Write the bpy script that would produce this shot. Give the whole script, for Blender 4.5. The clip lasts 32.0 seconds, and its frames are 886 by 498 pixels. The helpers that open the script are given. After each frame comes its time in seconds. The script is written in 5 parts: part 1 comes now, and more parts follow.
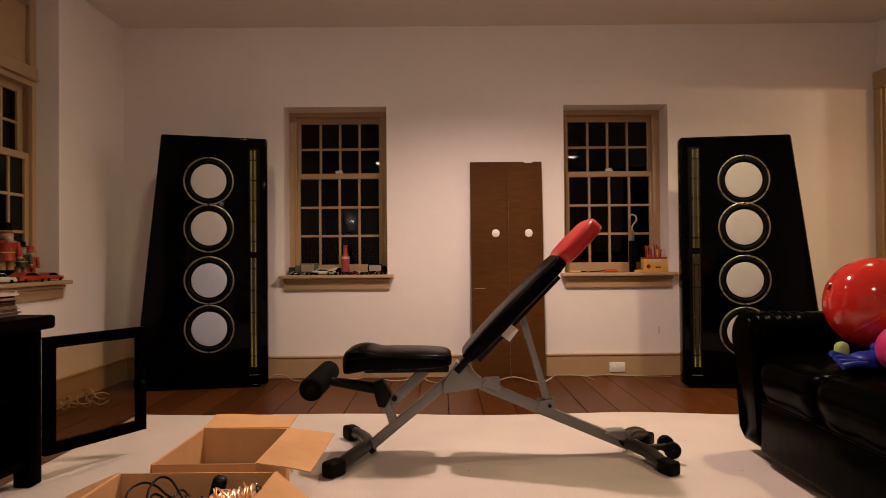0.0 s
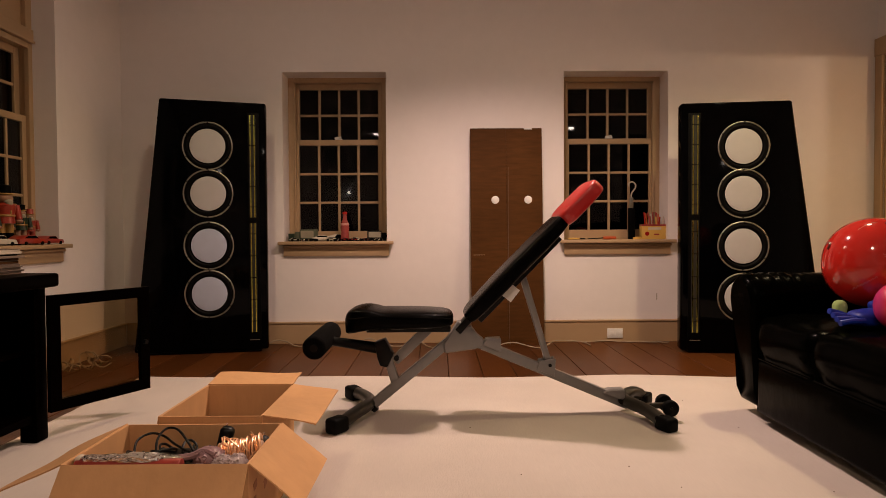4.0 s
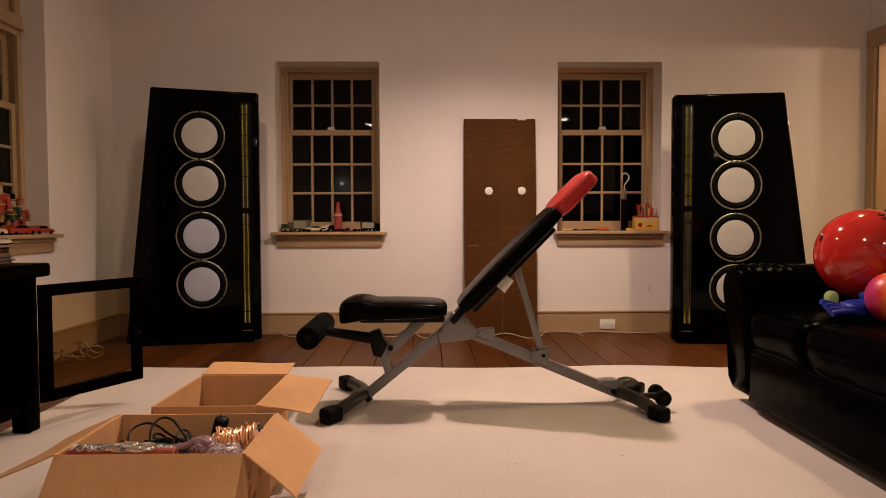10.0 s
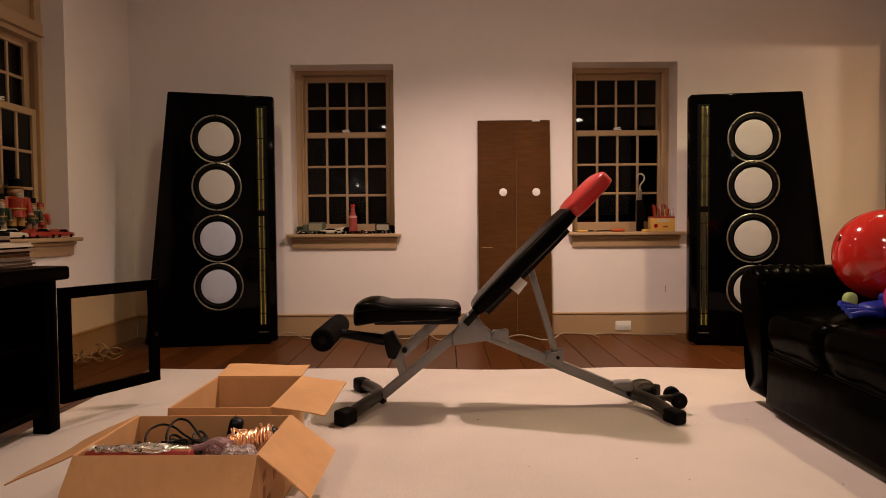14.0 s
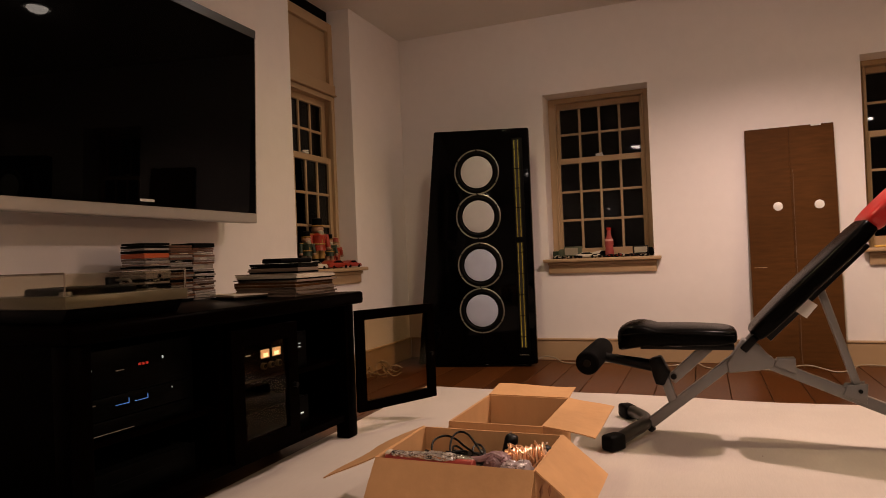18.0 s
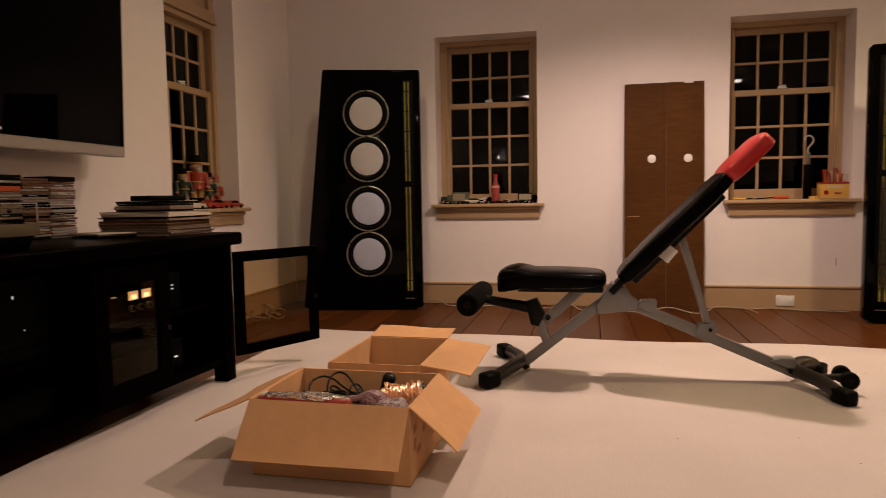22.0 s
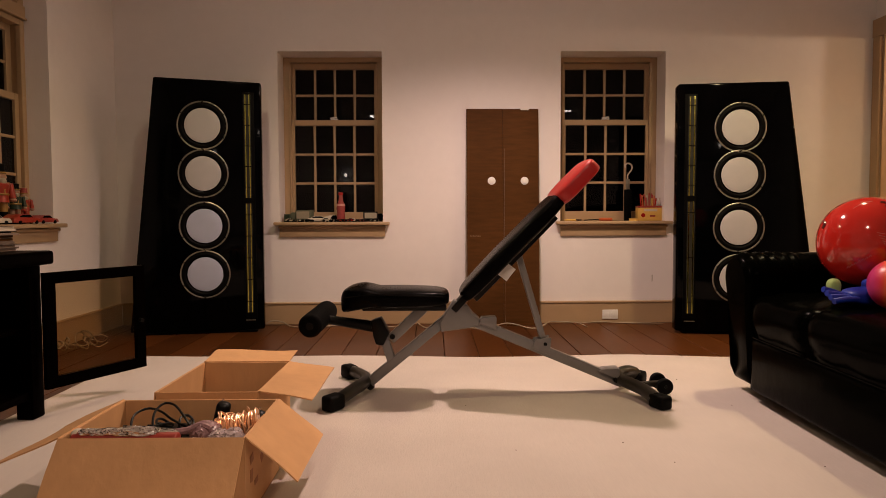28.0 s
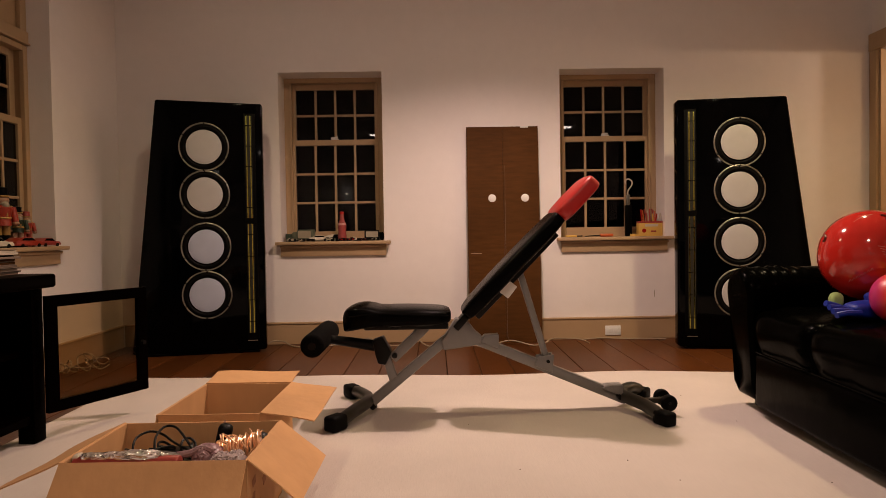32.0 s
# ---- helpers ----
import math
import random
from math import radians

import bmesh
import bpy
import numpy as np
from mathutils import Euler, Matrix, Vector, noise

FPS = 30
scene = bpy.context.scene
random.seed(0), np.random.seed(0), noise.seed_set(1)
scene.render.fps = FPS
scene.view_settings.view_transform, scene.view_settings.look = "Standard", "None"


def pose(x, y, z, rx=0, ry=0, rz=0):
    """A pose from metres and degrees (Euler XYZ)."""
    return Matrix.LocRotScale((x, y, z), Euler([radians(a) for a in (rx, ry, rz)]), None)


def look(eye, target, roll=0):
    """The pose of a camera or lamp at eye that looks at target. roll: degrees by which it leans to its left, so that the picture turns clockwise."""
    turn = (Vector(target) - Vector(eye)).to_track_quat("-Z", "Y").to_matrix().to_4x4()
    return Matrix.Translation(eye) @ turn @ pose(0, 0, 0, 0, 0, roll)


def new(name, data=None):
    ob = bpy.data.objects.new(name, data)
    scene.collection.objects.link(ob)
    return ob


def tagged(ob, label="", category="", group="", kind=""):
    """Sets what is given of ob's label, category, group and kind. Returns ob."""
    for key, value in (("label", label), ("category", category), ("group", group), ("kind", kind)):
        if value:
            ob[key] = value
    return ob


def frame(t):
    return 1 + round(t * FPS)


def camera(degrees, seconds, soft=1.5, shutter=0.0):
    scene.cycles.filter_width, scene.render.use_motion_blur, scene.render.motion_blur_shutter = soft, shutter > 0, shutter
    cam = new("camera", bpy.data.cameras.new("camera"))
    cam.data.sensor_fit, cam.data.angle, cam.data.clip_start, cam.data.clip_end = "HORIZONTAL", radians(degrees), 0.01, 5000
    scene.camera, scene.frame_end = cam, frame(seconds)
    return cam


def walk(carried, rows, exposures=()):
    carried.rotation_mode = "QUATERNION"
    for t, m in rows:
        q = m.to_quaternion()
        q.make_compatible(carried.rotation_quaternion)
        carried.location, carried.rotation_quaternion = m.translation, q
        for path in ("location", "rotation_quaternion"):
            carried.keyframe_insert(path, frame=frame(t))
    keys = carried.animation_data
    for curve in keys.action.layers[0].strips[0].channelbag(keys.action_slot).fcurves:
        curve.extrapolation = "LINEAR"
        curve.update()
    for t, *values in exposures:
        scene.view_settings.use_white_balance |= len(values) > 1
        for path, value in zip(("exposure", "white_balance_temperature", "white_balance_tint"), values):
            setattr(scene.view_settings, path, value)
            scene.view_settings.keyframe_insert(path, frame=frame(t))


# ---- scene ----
cam = camera(67.8, 32.0, soft=0.6, shutter=0.5)
PATH = [
    (0, (0.171, 0.264, 0.895), (0.176, 2.264, 0.919), -0.5),
    (0.5, (0.158, 0.266, 0.89), (0.219, 2.265, 0.925), 0.2),
    (1, (0.162, 0.26, 0.877), (0.229, 2.258, 0.947), 0.4),
    (1.5, (0.169, 0.25, 0.881), (0.203, 2.248, 0.967), -0.2),
    (2, (0.157, 0.248, 0.869), (0.19, 2.246, 0.944), -0.4),
    (2.5, (0.156, 0.247, 0.861), (0.181, 2.247, 0.896), -0.8),
    (3, (0.151, 0.248, 0.844), (0.167, 2.248, 0.811), -1.6),
    (3.5, (0.144, 0.253, 0.832), (0.167, 2.252, 0.783), -0.5),
    (5.5, (0.145, 0.255, 0.835), (0.155, 2.254, 0.773), -0.3),
    (6, (0.137, 0.253, 0.834), (0.161, 2.252, 0.774), -0.2),
    (6.5, (0.136, 0.256, 0.833), (0.16, 2.255, 0.769), -0.3),
    (7, (0.143, 0.254, 0.828), (0.171, 2.252, 0.763), -0.2),
    (7.5, (0.141, 0.255, 0.829), (0.166, 2.254, 0.755), -0.4),
    (8, (0.14, 0.254, 0.832), (0.168, 2.253, 0.76), -0.2),
    (8.5, (0.143, 0.254, 0.838), (0.174, 2.252, 0.778), -0.3),
    (9, (0.142, 0.256, 0.831), (0.171, 2.255, 0.769), -0.2),
    (9.5, (0.142, 0.255, 0.828), (0.175, 2.253, 0.755), -0.3),
    (10, (0.136, 0.257, 0.828), (0.176, 2.255, 0.75), -0.2),
    (10.5, (0.14, 0.258, 0.83), (0.177, 2.256, 0.746), -0.1),
    (11, (0.139, 0.259, 0.832), (0.182, 2.257, 0.752), 0.0),
    (11.5, (0.141, 0.26, 0.83), (0.177, 2.258, 0.752), 0.1),
    (12, (0.146, 0.256, 0.833), (0.182, 2.255, 0.758), 0.1),
    (12.5, (0.138, 0.257, 0.83), (0.178, 2.255, 0.755), 0.1),
    (13, (0.141, 0.257, 0.827), (0.165, 2.255, 0.747), -0.0),
    (13.5, (0.144, 0.255, 0.832), (0.16, 2.254, 0.755), -0.2),
    (15.5, (0.149, 0.242, 0.832), (-0.084, 2.227, 0.765), -1.19),
    (16, (0.133, 0.23, 0.831), (-0.226, 2.195, 0.738), -1.53),
    (16.5, (0.132, 0.233, 0.83), (-0.364, 2.169, 0.754), -1.97),
    (17, (0.124, 0.226, 0.821), (-0.469, 2.134, 0.738), -1.6),
    (17.5, (0.113, 0.225, 0.828), (-0.603, 2.092, 0.77), -2.02),
    (18, (0.1, 0.206, 0.824), (-0.635, 2.066, 0.846), -2.32),
    (18.5, (0.093, 0.208, 0.829), (-0.735, 2.029, 0.833), -3.15),
    (19, (0.107, 0.194, 0.815), (-0.76, 1.996, 0.804), -2.46),
    (19.5, (0.112, 0.208, 0.828), (-0.723, 2.025, 0.809), -1.75),
    (20, (0.111, 0.206, 0.834), (-0.694, 2.036, 0.793), -1.74),
    (20.5, (0.118, 0.218, 0.814), (-0.637, 2.069, 0.75), -1.83),
    (21, (0.128, 0.22, 0.812), (-0.531, 2.107, 0.728), -1.8),
    (21.5, (0.131, 0.23, 0.812), (-0.412, 2.151, 0.684), -1.58),
    (22, (0.135, 0.228, 0.81), (-0.295, 2.175, 0.658), -0.95),
    (22.5, (0.135, 0.239, 0.802), (-0.168, 2.21, 0.655), -0.11),
    (23, (0.143, 0.244, 0.806), (-0.062, 2.229, 0.671), -0.28),
    (23.5, (0.141, 0.247, 0.81), (0.054, 2.241, 0.684), -0.35),
    (24, (0.147, 0.246, 0.807), (0.134, 2.242, 0.683), -0.13),
    (24.5, (0.152, 0.25, 0.809), (0.19, 2.246, 0.696), 0.09),
    (26.5, (0.143, 0.254, 0.807), (0.175, 2.251, 0.7), -0.81),
    (27, (0.148, 0.254, 0.803), (0.166, 2.251, 0.695), -0.72),
    (27.5, (0.151, 0.255, 0.805), (0.17, 2.252, 0.694), -0.52),
    (28, (0.145, 0.254, 0.809), (0.173, 2.251, 0.709), -0.21),
    (28.5, (0.15, 0.253, 0.806), (0.174, 2.251, 0.715), -0.41),
    (29, (0.149, 0.254, 0.805), (0.164, 2.252, 0.728), -0.82),
    (29.5, (0.149, 0.253, 0.807), (0.16, 2.251, 0.727), -0.92),
    (30, (0.147, 0.251, 0.809), (0.165, 2.249, 0.725), -0.92),
    (30.5, (0.149, 0.252, 0.806), (0.178, 2.25, 0.726), -0.61),
    (31, (0.147, 0.253, 0.812), (0.174, 2.252, 0.747), -0.61),
    (31.5, (0.145, 0.25, 0.809), (0.168, 2.249, 0.757), -0.71),
    (32, (0.148, 0.251, 0.814), (0.171, 2.25, 0.766), -0.91),
]
walk(cam, [(t, look(eye, target, roll)) for t, eye, target, roll in PATH])

# world: night outside, warm recessed lamps inside
world = bpy.data.worlds.new("night")
scene.world = world
world.use_nodes = True
world.node_tree.nodes["Background"].inputs[0].default_value = (0.010, 0.012, 0.02, 1)
world.node_tree.nodes["Background"].inputs[1].default_value = 0.05

CEIL = 2.63
WARM = (1.0, 0.715, 0.545)
YELLOWISH, ROSY = (1.0, 0.755, 0.40), (1.0, 0.70, 0.60)
# recessed ceiling lamps and one added fill: x, y, watts, cone in degrees, softness of its edge, colour
CANS = [
    (-0.96, 3.72, 33, 144, 0.9, YELLOWISH), (0.54, 3.68, 180, 143, 0.8, ROSY), (2.13, 3.60, 78, 147, 0.85, YELLOWISH),
    # (0.5, 0.9) is no known lamp: an unseen fill added to brighten the boxes
    (0.5, 0.9, 60, 140, 0.6, WARM), (-0.94, -1.37, 25, 146, 0.5, WARM), (2.46, -0.79, 27, 146, 0.5, WARM),
]
for x, y, watts, cone, edge, tint in CANS:
    lamp = bpy.data.lights.new("can_lamp", "SPOT")
    lamp.energy, lamp.color, lamp.shadow_soft_size = watts, tint, 0.05
    lamp.spot_size, lamp.spot_blend = radians(cone), edge
    lo = new("can_lamp", lamp)
    lo.matrix_world = pose(x, y, CEIL - 0.085)


# ---- materials ----
def mat(name, color, rough=0.6, metal=0.0, grain=0.0, scale=30.0, bump=0.0, bscale=None, coat=0.0, stretch=(1, 1, 1), spec=0.5, island=False, blotch=0.0):
    m = bpy.data.materials.new(name)
    m.use_nodes = True
    nt = m.node_tree
    b = nt.nodes["Principled BSDF"]
    b.inputs["Base Color"].default_value = (*color, 1)
    b.inputs["Roughness"].default_value = rough
    b.inputs["Metallic"].default_value = metal
    b.inputs["Coat Weight"].default_value = coat
    b.inputs["Specular IOR Level"].default_value = spec
    tc = nt.nodes.new("ShaderNodeTexCoord")
    mp = nt.nodes.new("ShaderNodeMapping")
    mp.inputs["Scale"].default_value = stretch
    nt.links.new(tc.outputs["Object"], mp.inputs["Vector"])
    if grain or island or blotch:
        n = nt.nodes.new("ShaderNodeTexNoise")
        n.inputs["Scale"].default_value, n.inputs["Detail"].default_value = scale, 6
        nt.links.new(mp.outputs[0], n.inputs["Vector"])
        n2 = nt.nodes.new("ShaderNodeTexNoise")
        n2.inputs["Scale"].default_value, n2.inputs["Detail"].default_value = 1.7, 3
        nt.links.new(tc.outputs["Object"], n2.inputs["Vector"])
        a = nt.nodes.new("ShaderNodeMath")
        a.operation = "MULTIPLY_ADD"
        a.inputs[1].default_value, a.inputs[2].default_value = 2 * grain, 1 - grain
        nt.links.new(n.outputs["Fac"], a.inputs[0])
        c = nt.nodes.new("ShaderNodeMath")
        c.operation = "MULTIPLY_ADD"
        c.inputs[1].default_value, c.inputs[2].default_value = 2 * blotch, 1 - blotch
        nt.links.new(n2.outputs["Fac"], c.inputs[0])
        p = nt.nodes.new("ShaderNodeMath")
        p.operation = "MULTIPLY"
        nt.links.new(a.outputs[0], p.inputs[0])
        nt.links.new(c.outputs[0], p.inputs[1])
        last = p
        if island:
            oi = nt.nodes.new("ShaderNodeObjectInfo")
            q = nt.nodes.new("ShaderNodeMath")
            q.operation = "MULTIPLY_ADD"
            q.inputs[1].default_value, q.inputs[2].default_value = 0.5, 0.75
            nt.links.new(oi.outputs["Random"], q.inputs[0])
            r = nt.nodes.new("ShaderNodeMath")
            r.operation = "MULTIPLY"
            nt.links.new(p.outputs[0], r.inputs[0])
            nt.links.new(q.outputs[0], r.inputs[1])
            last = r
        v = nt.nodes.new("ShaderNodeVectorMath")
        v.operation = "SCALE"
        v.inputs[0].default_value = color
        nt.links.new(last.outputs[0], v.inputs["Scale"])
        nt.links.new(v.outputs[0], b.inputs["Base Color"])
    if bump:
        nb = nt.nodes.new("ShaderNodeTexNoise")
        nb.inputs["Scale"].default_value, nb.inputs["Detail"].default_value = bscale or scale, 5
        nt.links.new(mp.outputs[0], nb.inputs["Vector"])
        bu = nt.nodes.new("ShaderNodeBump")
        bu.inputs["Strength"].default_value, bu.inputs["Distance"].default_value = 1.0, bump
        nt.links.new(nb.outputs["Fac"], bu.inputs["Height"])
        nt.links.new(bu.outputs[0], b.inputs["Normal"])
    return m


def glow(name, color, strength):
    m = bpy.data.materials.new(name)
    m.use_nodes = True
    b = m.node_tree.nodes["Principled BSDF"]
    b.inputs["Base Color"].default_value = (*color, 1)
    b.inputs["Emission Color"].default_value = (*color, 1)
    b.inputs["Emission Strength"].default_value = strength
    return m


def clear(name, color=(1, 1, 1), rough=0.0, ior=1.45):
    m = bpy.data.materials.new(name)
    m.use_nodes = True
    b = m.node_tree.nodes["Principled BSDF"]
    b.inputs["Base Color"].default_value = (*color, 1)
    b.inputs["Transmission Weight"].default_value = 1
    b.inputs["Roughness"].default_value = rough
    b.inputs["IOR"].default_value = ior
    return m


PLASTER = mat("plaster", (0.785, 0.728, 0.70), 0.75, grain=0.03, scale=14, bump=0.0006, bscale=60, blotch=0.05)
CEILING = mat("ceiling_paint", (0.70, 0.66, 0.62), 0.8, grain=0.03, scale=10, bump=0.0005, bscale=50)
TRIM = mat("tan_trim_paint", (0.40, 0.268, 0.148), 0.45, grain=0.06, scale=9, bump=0.0003, bscale=40)
FLOORWOOD = mat("floor_boards", (0.074, 0.0245, 0.0062), 0.33, grain=0.5, scale=12, stretch=(9, 0.8, 9), bump=0.0006, bscale=20, island=True, blotch=0.3, spec=0.09)
RED = mat("red_gloss", (0.34, 0.014, 0.012), 0.22, grain=0.06, coat=0.3)
BALLRED = mat("red_ball_vinyl", (0.46, 0.018, 0.012), 0.09, grain=0.08, scale=20, coat=0.3)
ORANGE = mat("orange_paint", (0.42, 0.07, 0.012), 0.35, grain=0.05)
YELLOW = mat("yellow_card", (0.66, 0.41, 0.09), 0.5, grain=0.05)
GREEN = mat("dark_green_paint", (0.012, 0.025, 0.011), 0.35, grain=0.1)
LIME = mat("pale_green_knit", (0.30, 0.42, 0.14), 0.8, grain=0.1, scale=60)
BLUE = mat("blue_rubber_glove", (0.004, 0.022, 0.27), 0.45, grain=0.1, scale=40, bump=0.001)
PINK = mat("rose_glass", (0.30, 0.055, 0.05), 0.12, grain=0.35, scale=45, coat=0.4)
PALEROSE = mat("pale_rose_paper", (0.48, 0.21, 0.18), 0.6, grain=0.25, scale=60)
SKIN = mat("pale_painted_wood", (0.55, 0.36, 0.25), 0.5, grain=0.05)
OLDGREEN = mat("faded_green_paint", (0.085, 0.095, 0.06), 0.5, grain=0.3, scale=60)
OLDCREAM = mat("aged_cream_paint", (0.33, 0.29, 0.21), 0.5, grain=0.15, scale=60)
CREAM = mat("cream_paper", (0.55, 0.48, 0.38), 0.7, grain=0.08, scale=40)
SLEEVE = mat("record_sleeve", (0.17, 0.12, 0.085), 0.6, grain=0.25, scale=25, island=True)
CDCASE = mat("clear_disc_case", (0.17, 0.12, 0.10), 0.2, grain=0.35, scale=30, island=True, coat=0.4)
OLIVEMETAL = mat("champagne_metal", (0.10, 0.083, 0.045), 0.35, 0.5, grain=0.05)
CORDBLACK = mat("black_cord", (0.003, 0.003, 0.003), 0.4, grain=0.1, spec=0.25)
COPPER = mat("copper_tinsel", (0.95, 0.60, 0.36), 0.32, 0.75, grain=0.12)
PRINTRED = mat("faded_red_print", (0.36, 0.165, 0.075), 0.8, grain=0.3, scale=60)
LILAC = mat("lilac_wrap_film", (0.26, 0.15, 0.16), 0.15, grain=0.2, scale=30, bump=0.006, bscale=40, coat=0.5)
FOIL = mat("crinkled_foil", (0.86, 0.82, 0.80), 0.16, 1.0, grain=0.1, scale=60, bump=0.006, bscale=60)
WRAP = mat("red_wrap", (0.30, 0.04, 0.03), 0.3, grain=0.2, scale=30, coat=0.3)
FILM = mat("clear_film_bag", (0.34, 0.27, 0.27), 0.12, grain=0.2, scale=30, bump=0.006, bscale=40, coat=0.5)
DUSTCOVER = clear("dust_cover", (0.80, 0.76, 0.68), ior=1.2)
AMBERMETER = glow("amber_meter", (1.0, 0.62, 0.36), 0.75)
METERBULB = glow("meter_bulb", (1.0, 0.80, 0.58), 2.4)
REDDISP = glow("red_display", (0.8, 0.05, 0.03), 0.12)
BLUEDISP = glow("blue_display", (0.12, 0.35, 1.0), 0.22)
LED = glow("white_led", (0.75, 0.85, 0.8), 0.4)
FACE = mat("black_fascia", (0.0008, 0.0008, 0.0008), 0.35, grain=0.1, spec=0.03)
GAP = mat("floor_gap", (0.012, 0.007, 0.005), 0.9, grain=0.1)
RUG = mat("rug_wool", (0.575, 0.512, 0.468), 0.95, grain=0.06, scale=40, stretch=(6, 0.5, 1), bump=0.0009, bscale=80, blotch=0.15, spec=0.1)
LACQUER = mat("black_lacquer", (0.0007, 0.0007, 0.0009), 0.06, grain=0.1, scale=20, spec=0.075)
RINGMETAL = mat("driver_ring_metal", (0.30, 0.28, 0.235), 0.38, 0.85, grain=0.15)
RUBBER = mat("black_rubber", (0.0024, 0.0023, 0.0022), 0.6, grain=0.2, scale=60, spec=0.07)
BLUELITCONE = mat("cone_blue_reflection", (0.42, 0.455, 0.57), 0.5, grain=0.05, scale=18, bump=0.0003)
RIBBONFILM = mat("dim_gold_film", (0.010, 0.0095, 0.003), 0.6, 0.0, grain=0.2, scale=20)
CONE = mat("pale_cone", (0.46, 0.445, 0.44), 0.5, grain=0.05, scale=18, bump=0.0003)
GOLD = mat("ribbon_gold", (0.44, 0.43, 0.075), 0.14, 1.0, grain=0.1)
BROWNBOARD = mat("stained_board", (0.076, 0.031, 0.0088), 0.55, grain=0.4, scale=9, stretch=(0.8, 6, 5), bump=0.0004, blotch=0.5, spec=0.05)
WHITEPLASTIC = mat("white_plastic", (0.72, 0.70, 0.66), 0.45, grain=0.03)
CABLE = mat("beige_cable", (0.32, 0.25, 0.165), 0.5, grain=0.05)
DARKTUBE = mat("dark_olive_steel", (0.024, 0.021, 0.015), 0.35, grain=0.2, scale=30, spec=0.3)
STEEL = mat("grey_painted_steel", (0.215, 0.207, 0.203), 0.34, 0.25, grain=0.06, scale=40)
VINYL = mat("black_vinyl", (0.0011, 0.0009, 0.0008), 0.27, grain=0.2, scale=25, bump=0.0005, bscale=90, spec=0.045)
REDVINYL = mat("red_vinyl", (0.43, 0.013, 0.012), 0.30, grain=0.08, scale=25, bump=0.0004, bscale=120)
FOAM = mat("black_foam", (0.0018, 0.0015, 0.0014), 0.85, grain=0.2, scale=90, bump=0.001, spec=0.06)
BLACKSTEEL = mat("black_steel", (0.0024, 0.0022, 0.0022), 0.38, grain=0.1, spec=0.16)
LEATHER = mat("black_leather", (0.0006, 0.0006, 0.0004), 0.22, grain=0.25, scale=14, bump=0.0026, bscale=11, blotch=0.3, spec=0.010)
DARKWOOD = mat("espresso_wood", (0.0009, 0.0003, 0.00018), 0.30, grain=0.35, scale=10, stretch=(1, 1, 8), bump=0.0002, spec=0.006)
CABGLASS = clear("cabinet_glass", (0.66, 0.52, 0.32), ior=1.16)
PANE = clear("window_pane", (0.035, 0.035, 0.04), ior=1.30)
CARD = mat("corrugated_card", (0.57, 0.32, 0.148), 0.75, grain=0.10, scale=9, stretch=(2.5, 2.5, 0.7), bump=0.0022, bscale=9, blotch=0.3, spec=0.25)
CARDSHADE = mat("card_inside_shade", (0.33, 0.18, 0.075), 0.85, grain=0.12, scale=22, spec=0.2)
SILVER = mat("silver_bezel", (0.40, 0.37, 0.33), 0.4, 0.3, grain=0.04)
SHEENSTRIP = mat("dark_grey_frame_sheen", (0.012, 0.010, 0.008), 0.35, grain=0.2, scale=6, blotch=0.4)
SCREEN = mat("dark_screen", (0.0006, 0.0006, 0.0007), 0.02, grain=0.1, spec=0.04)
MATTBLACK = mat("matt_black", (0.0016, 0.0015, 0.0014), 0.5, grain=0.2, spec=0.05)
LAMPLENS = glow("lit_lamp_lens", (1.0, 0.85, 0.72), 46)
NIGHT = glow("night_backdrop", (0.002, 0.002, 0.003), 0.1)
AMBERWALL = mat("amber_painted_wall", (0.62, 0.42, 0.20), 0.7, grain=0.05, scale=8, blotch=0.06)


# ---- mesh helpers ----
def mesh_ob(name, bm, material, parent=None, label="", smooth=False):
    bmesh.ops.recalc_face_normals(bm, faces=bm.faces)
    me = bpy.data.meshes.new(name)
    bm.to_mesh(me)
    bm.free()
    for m in material if isinstance(material, (list, tuple)) else [material]:
        me.materials.append(m)
    if smooth:
        for p in me.polygons:
            p.use_smooth = True
        me.set_sharp_from_angle(angle=radians(35))
    ob = new(name, me)
    if parent:
        ob.parent = parent
    if label:
        ob["label"] = label
    return ob


def part(name, bm, material, parent, label="", smooth=True):
    return mesh_ob(name, bm, material, parent, label, smooth)


def thing(name, label, category, m=None, group=""):
    ob = new(name)
    ob.empty_display_size = 0.1
    if m is not None:
        ob.matrix_basis = m
    return tagged(ob, label, category, group)


def solid(name, bm, material, label, category, m=None, group="", kind="", smooth=True):
    ob = mesh_ob(name, bm, material, None, "", smooth)
    if m is not None:
        ob.matrix_basis = m
    return tagged(ob, label, category, group, kind)


def box(x0, x1, y0, y1, z0, z1, bevel=0.0, seg=2, bm=None, m=None):
    own = bmesh.new()
    s = Matrix.Diagonal((abs(x1 - x0), abs(y1 - y0), abs(z1 - z0), 1))
    t = Matrix.Translation(((x0 + x1) / 2, (y0 + y1) / 2, (z0 + z1) / 2))
    bmesh.ops.create_cube(own, size=1, matrix=(m or Matrix()) @ t @ s)
    if bevel:
        bmesh.ops.bevel(own, geom=own.edges[:], offset=bevel, segments=seg, affect="EDGES", profile=0.5)
    return join(bm, own)


def join(bm, own):
    if bm is None:
        return own
    me = bpy.data.meshes.new("tmp")
    own.to_mesh(me)
    own.free()
    bm.from_mesh(me)
    bpy.data.meshes.remove(me)
    return bm


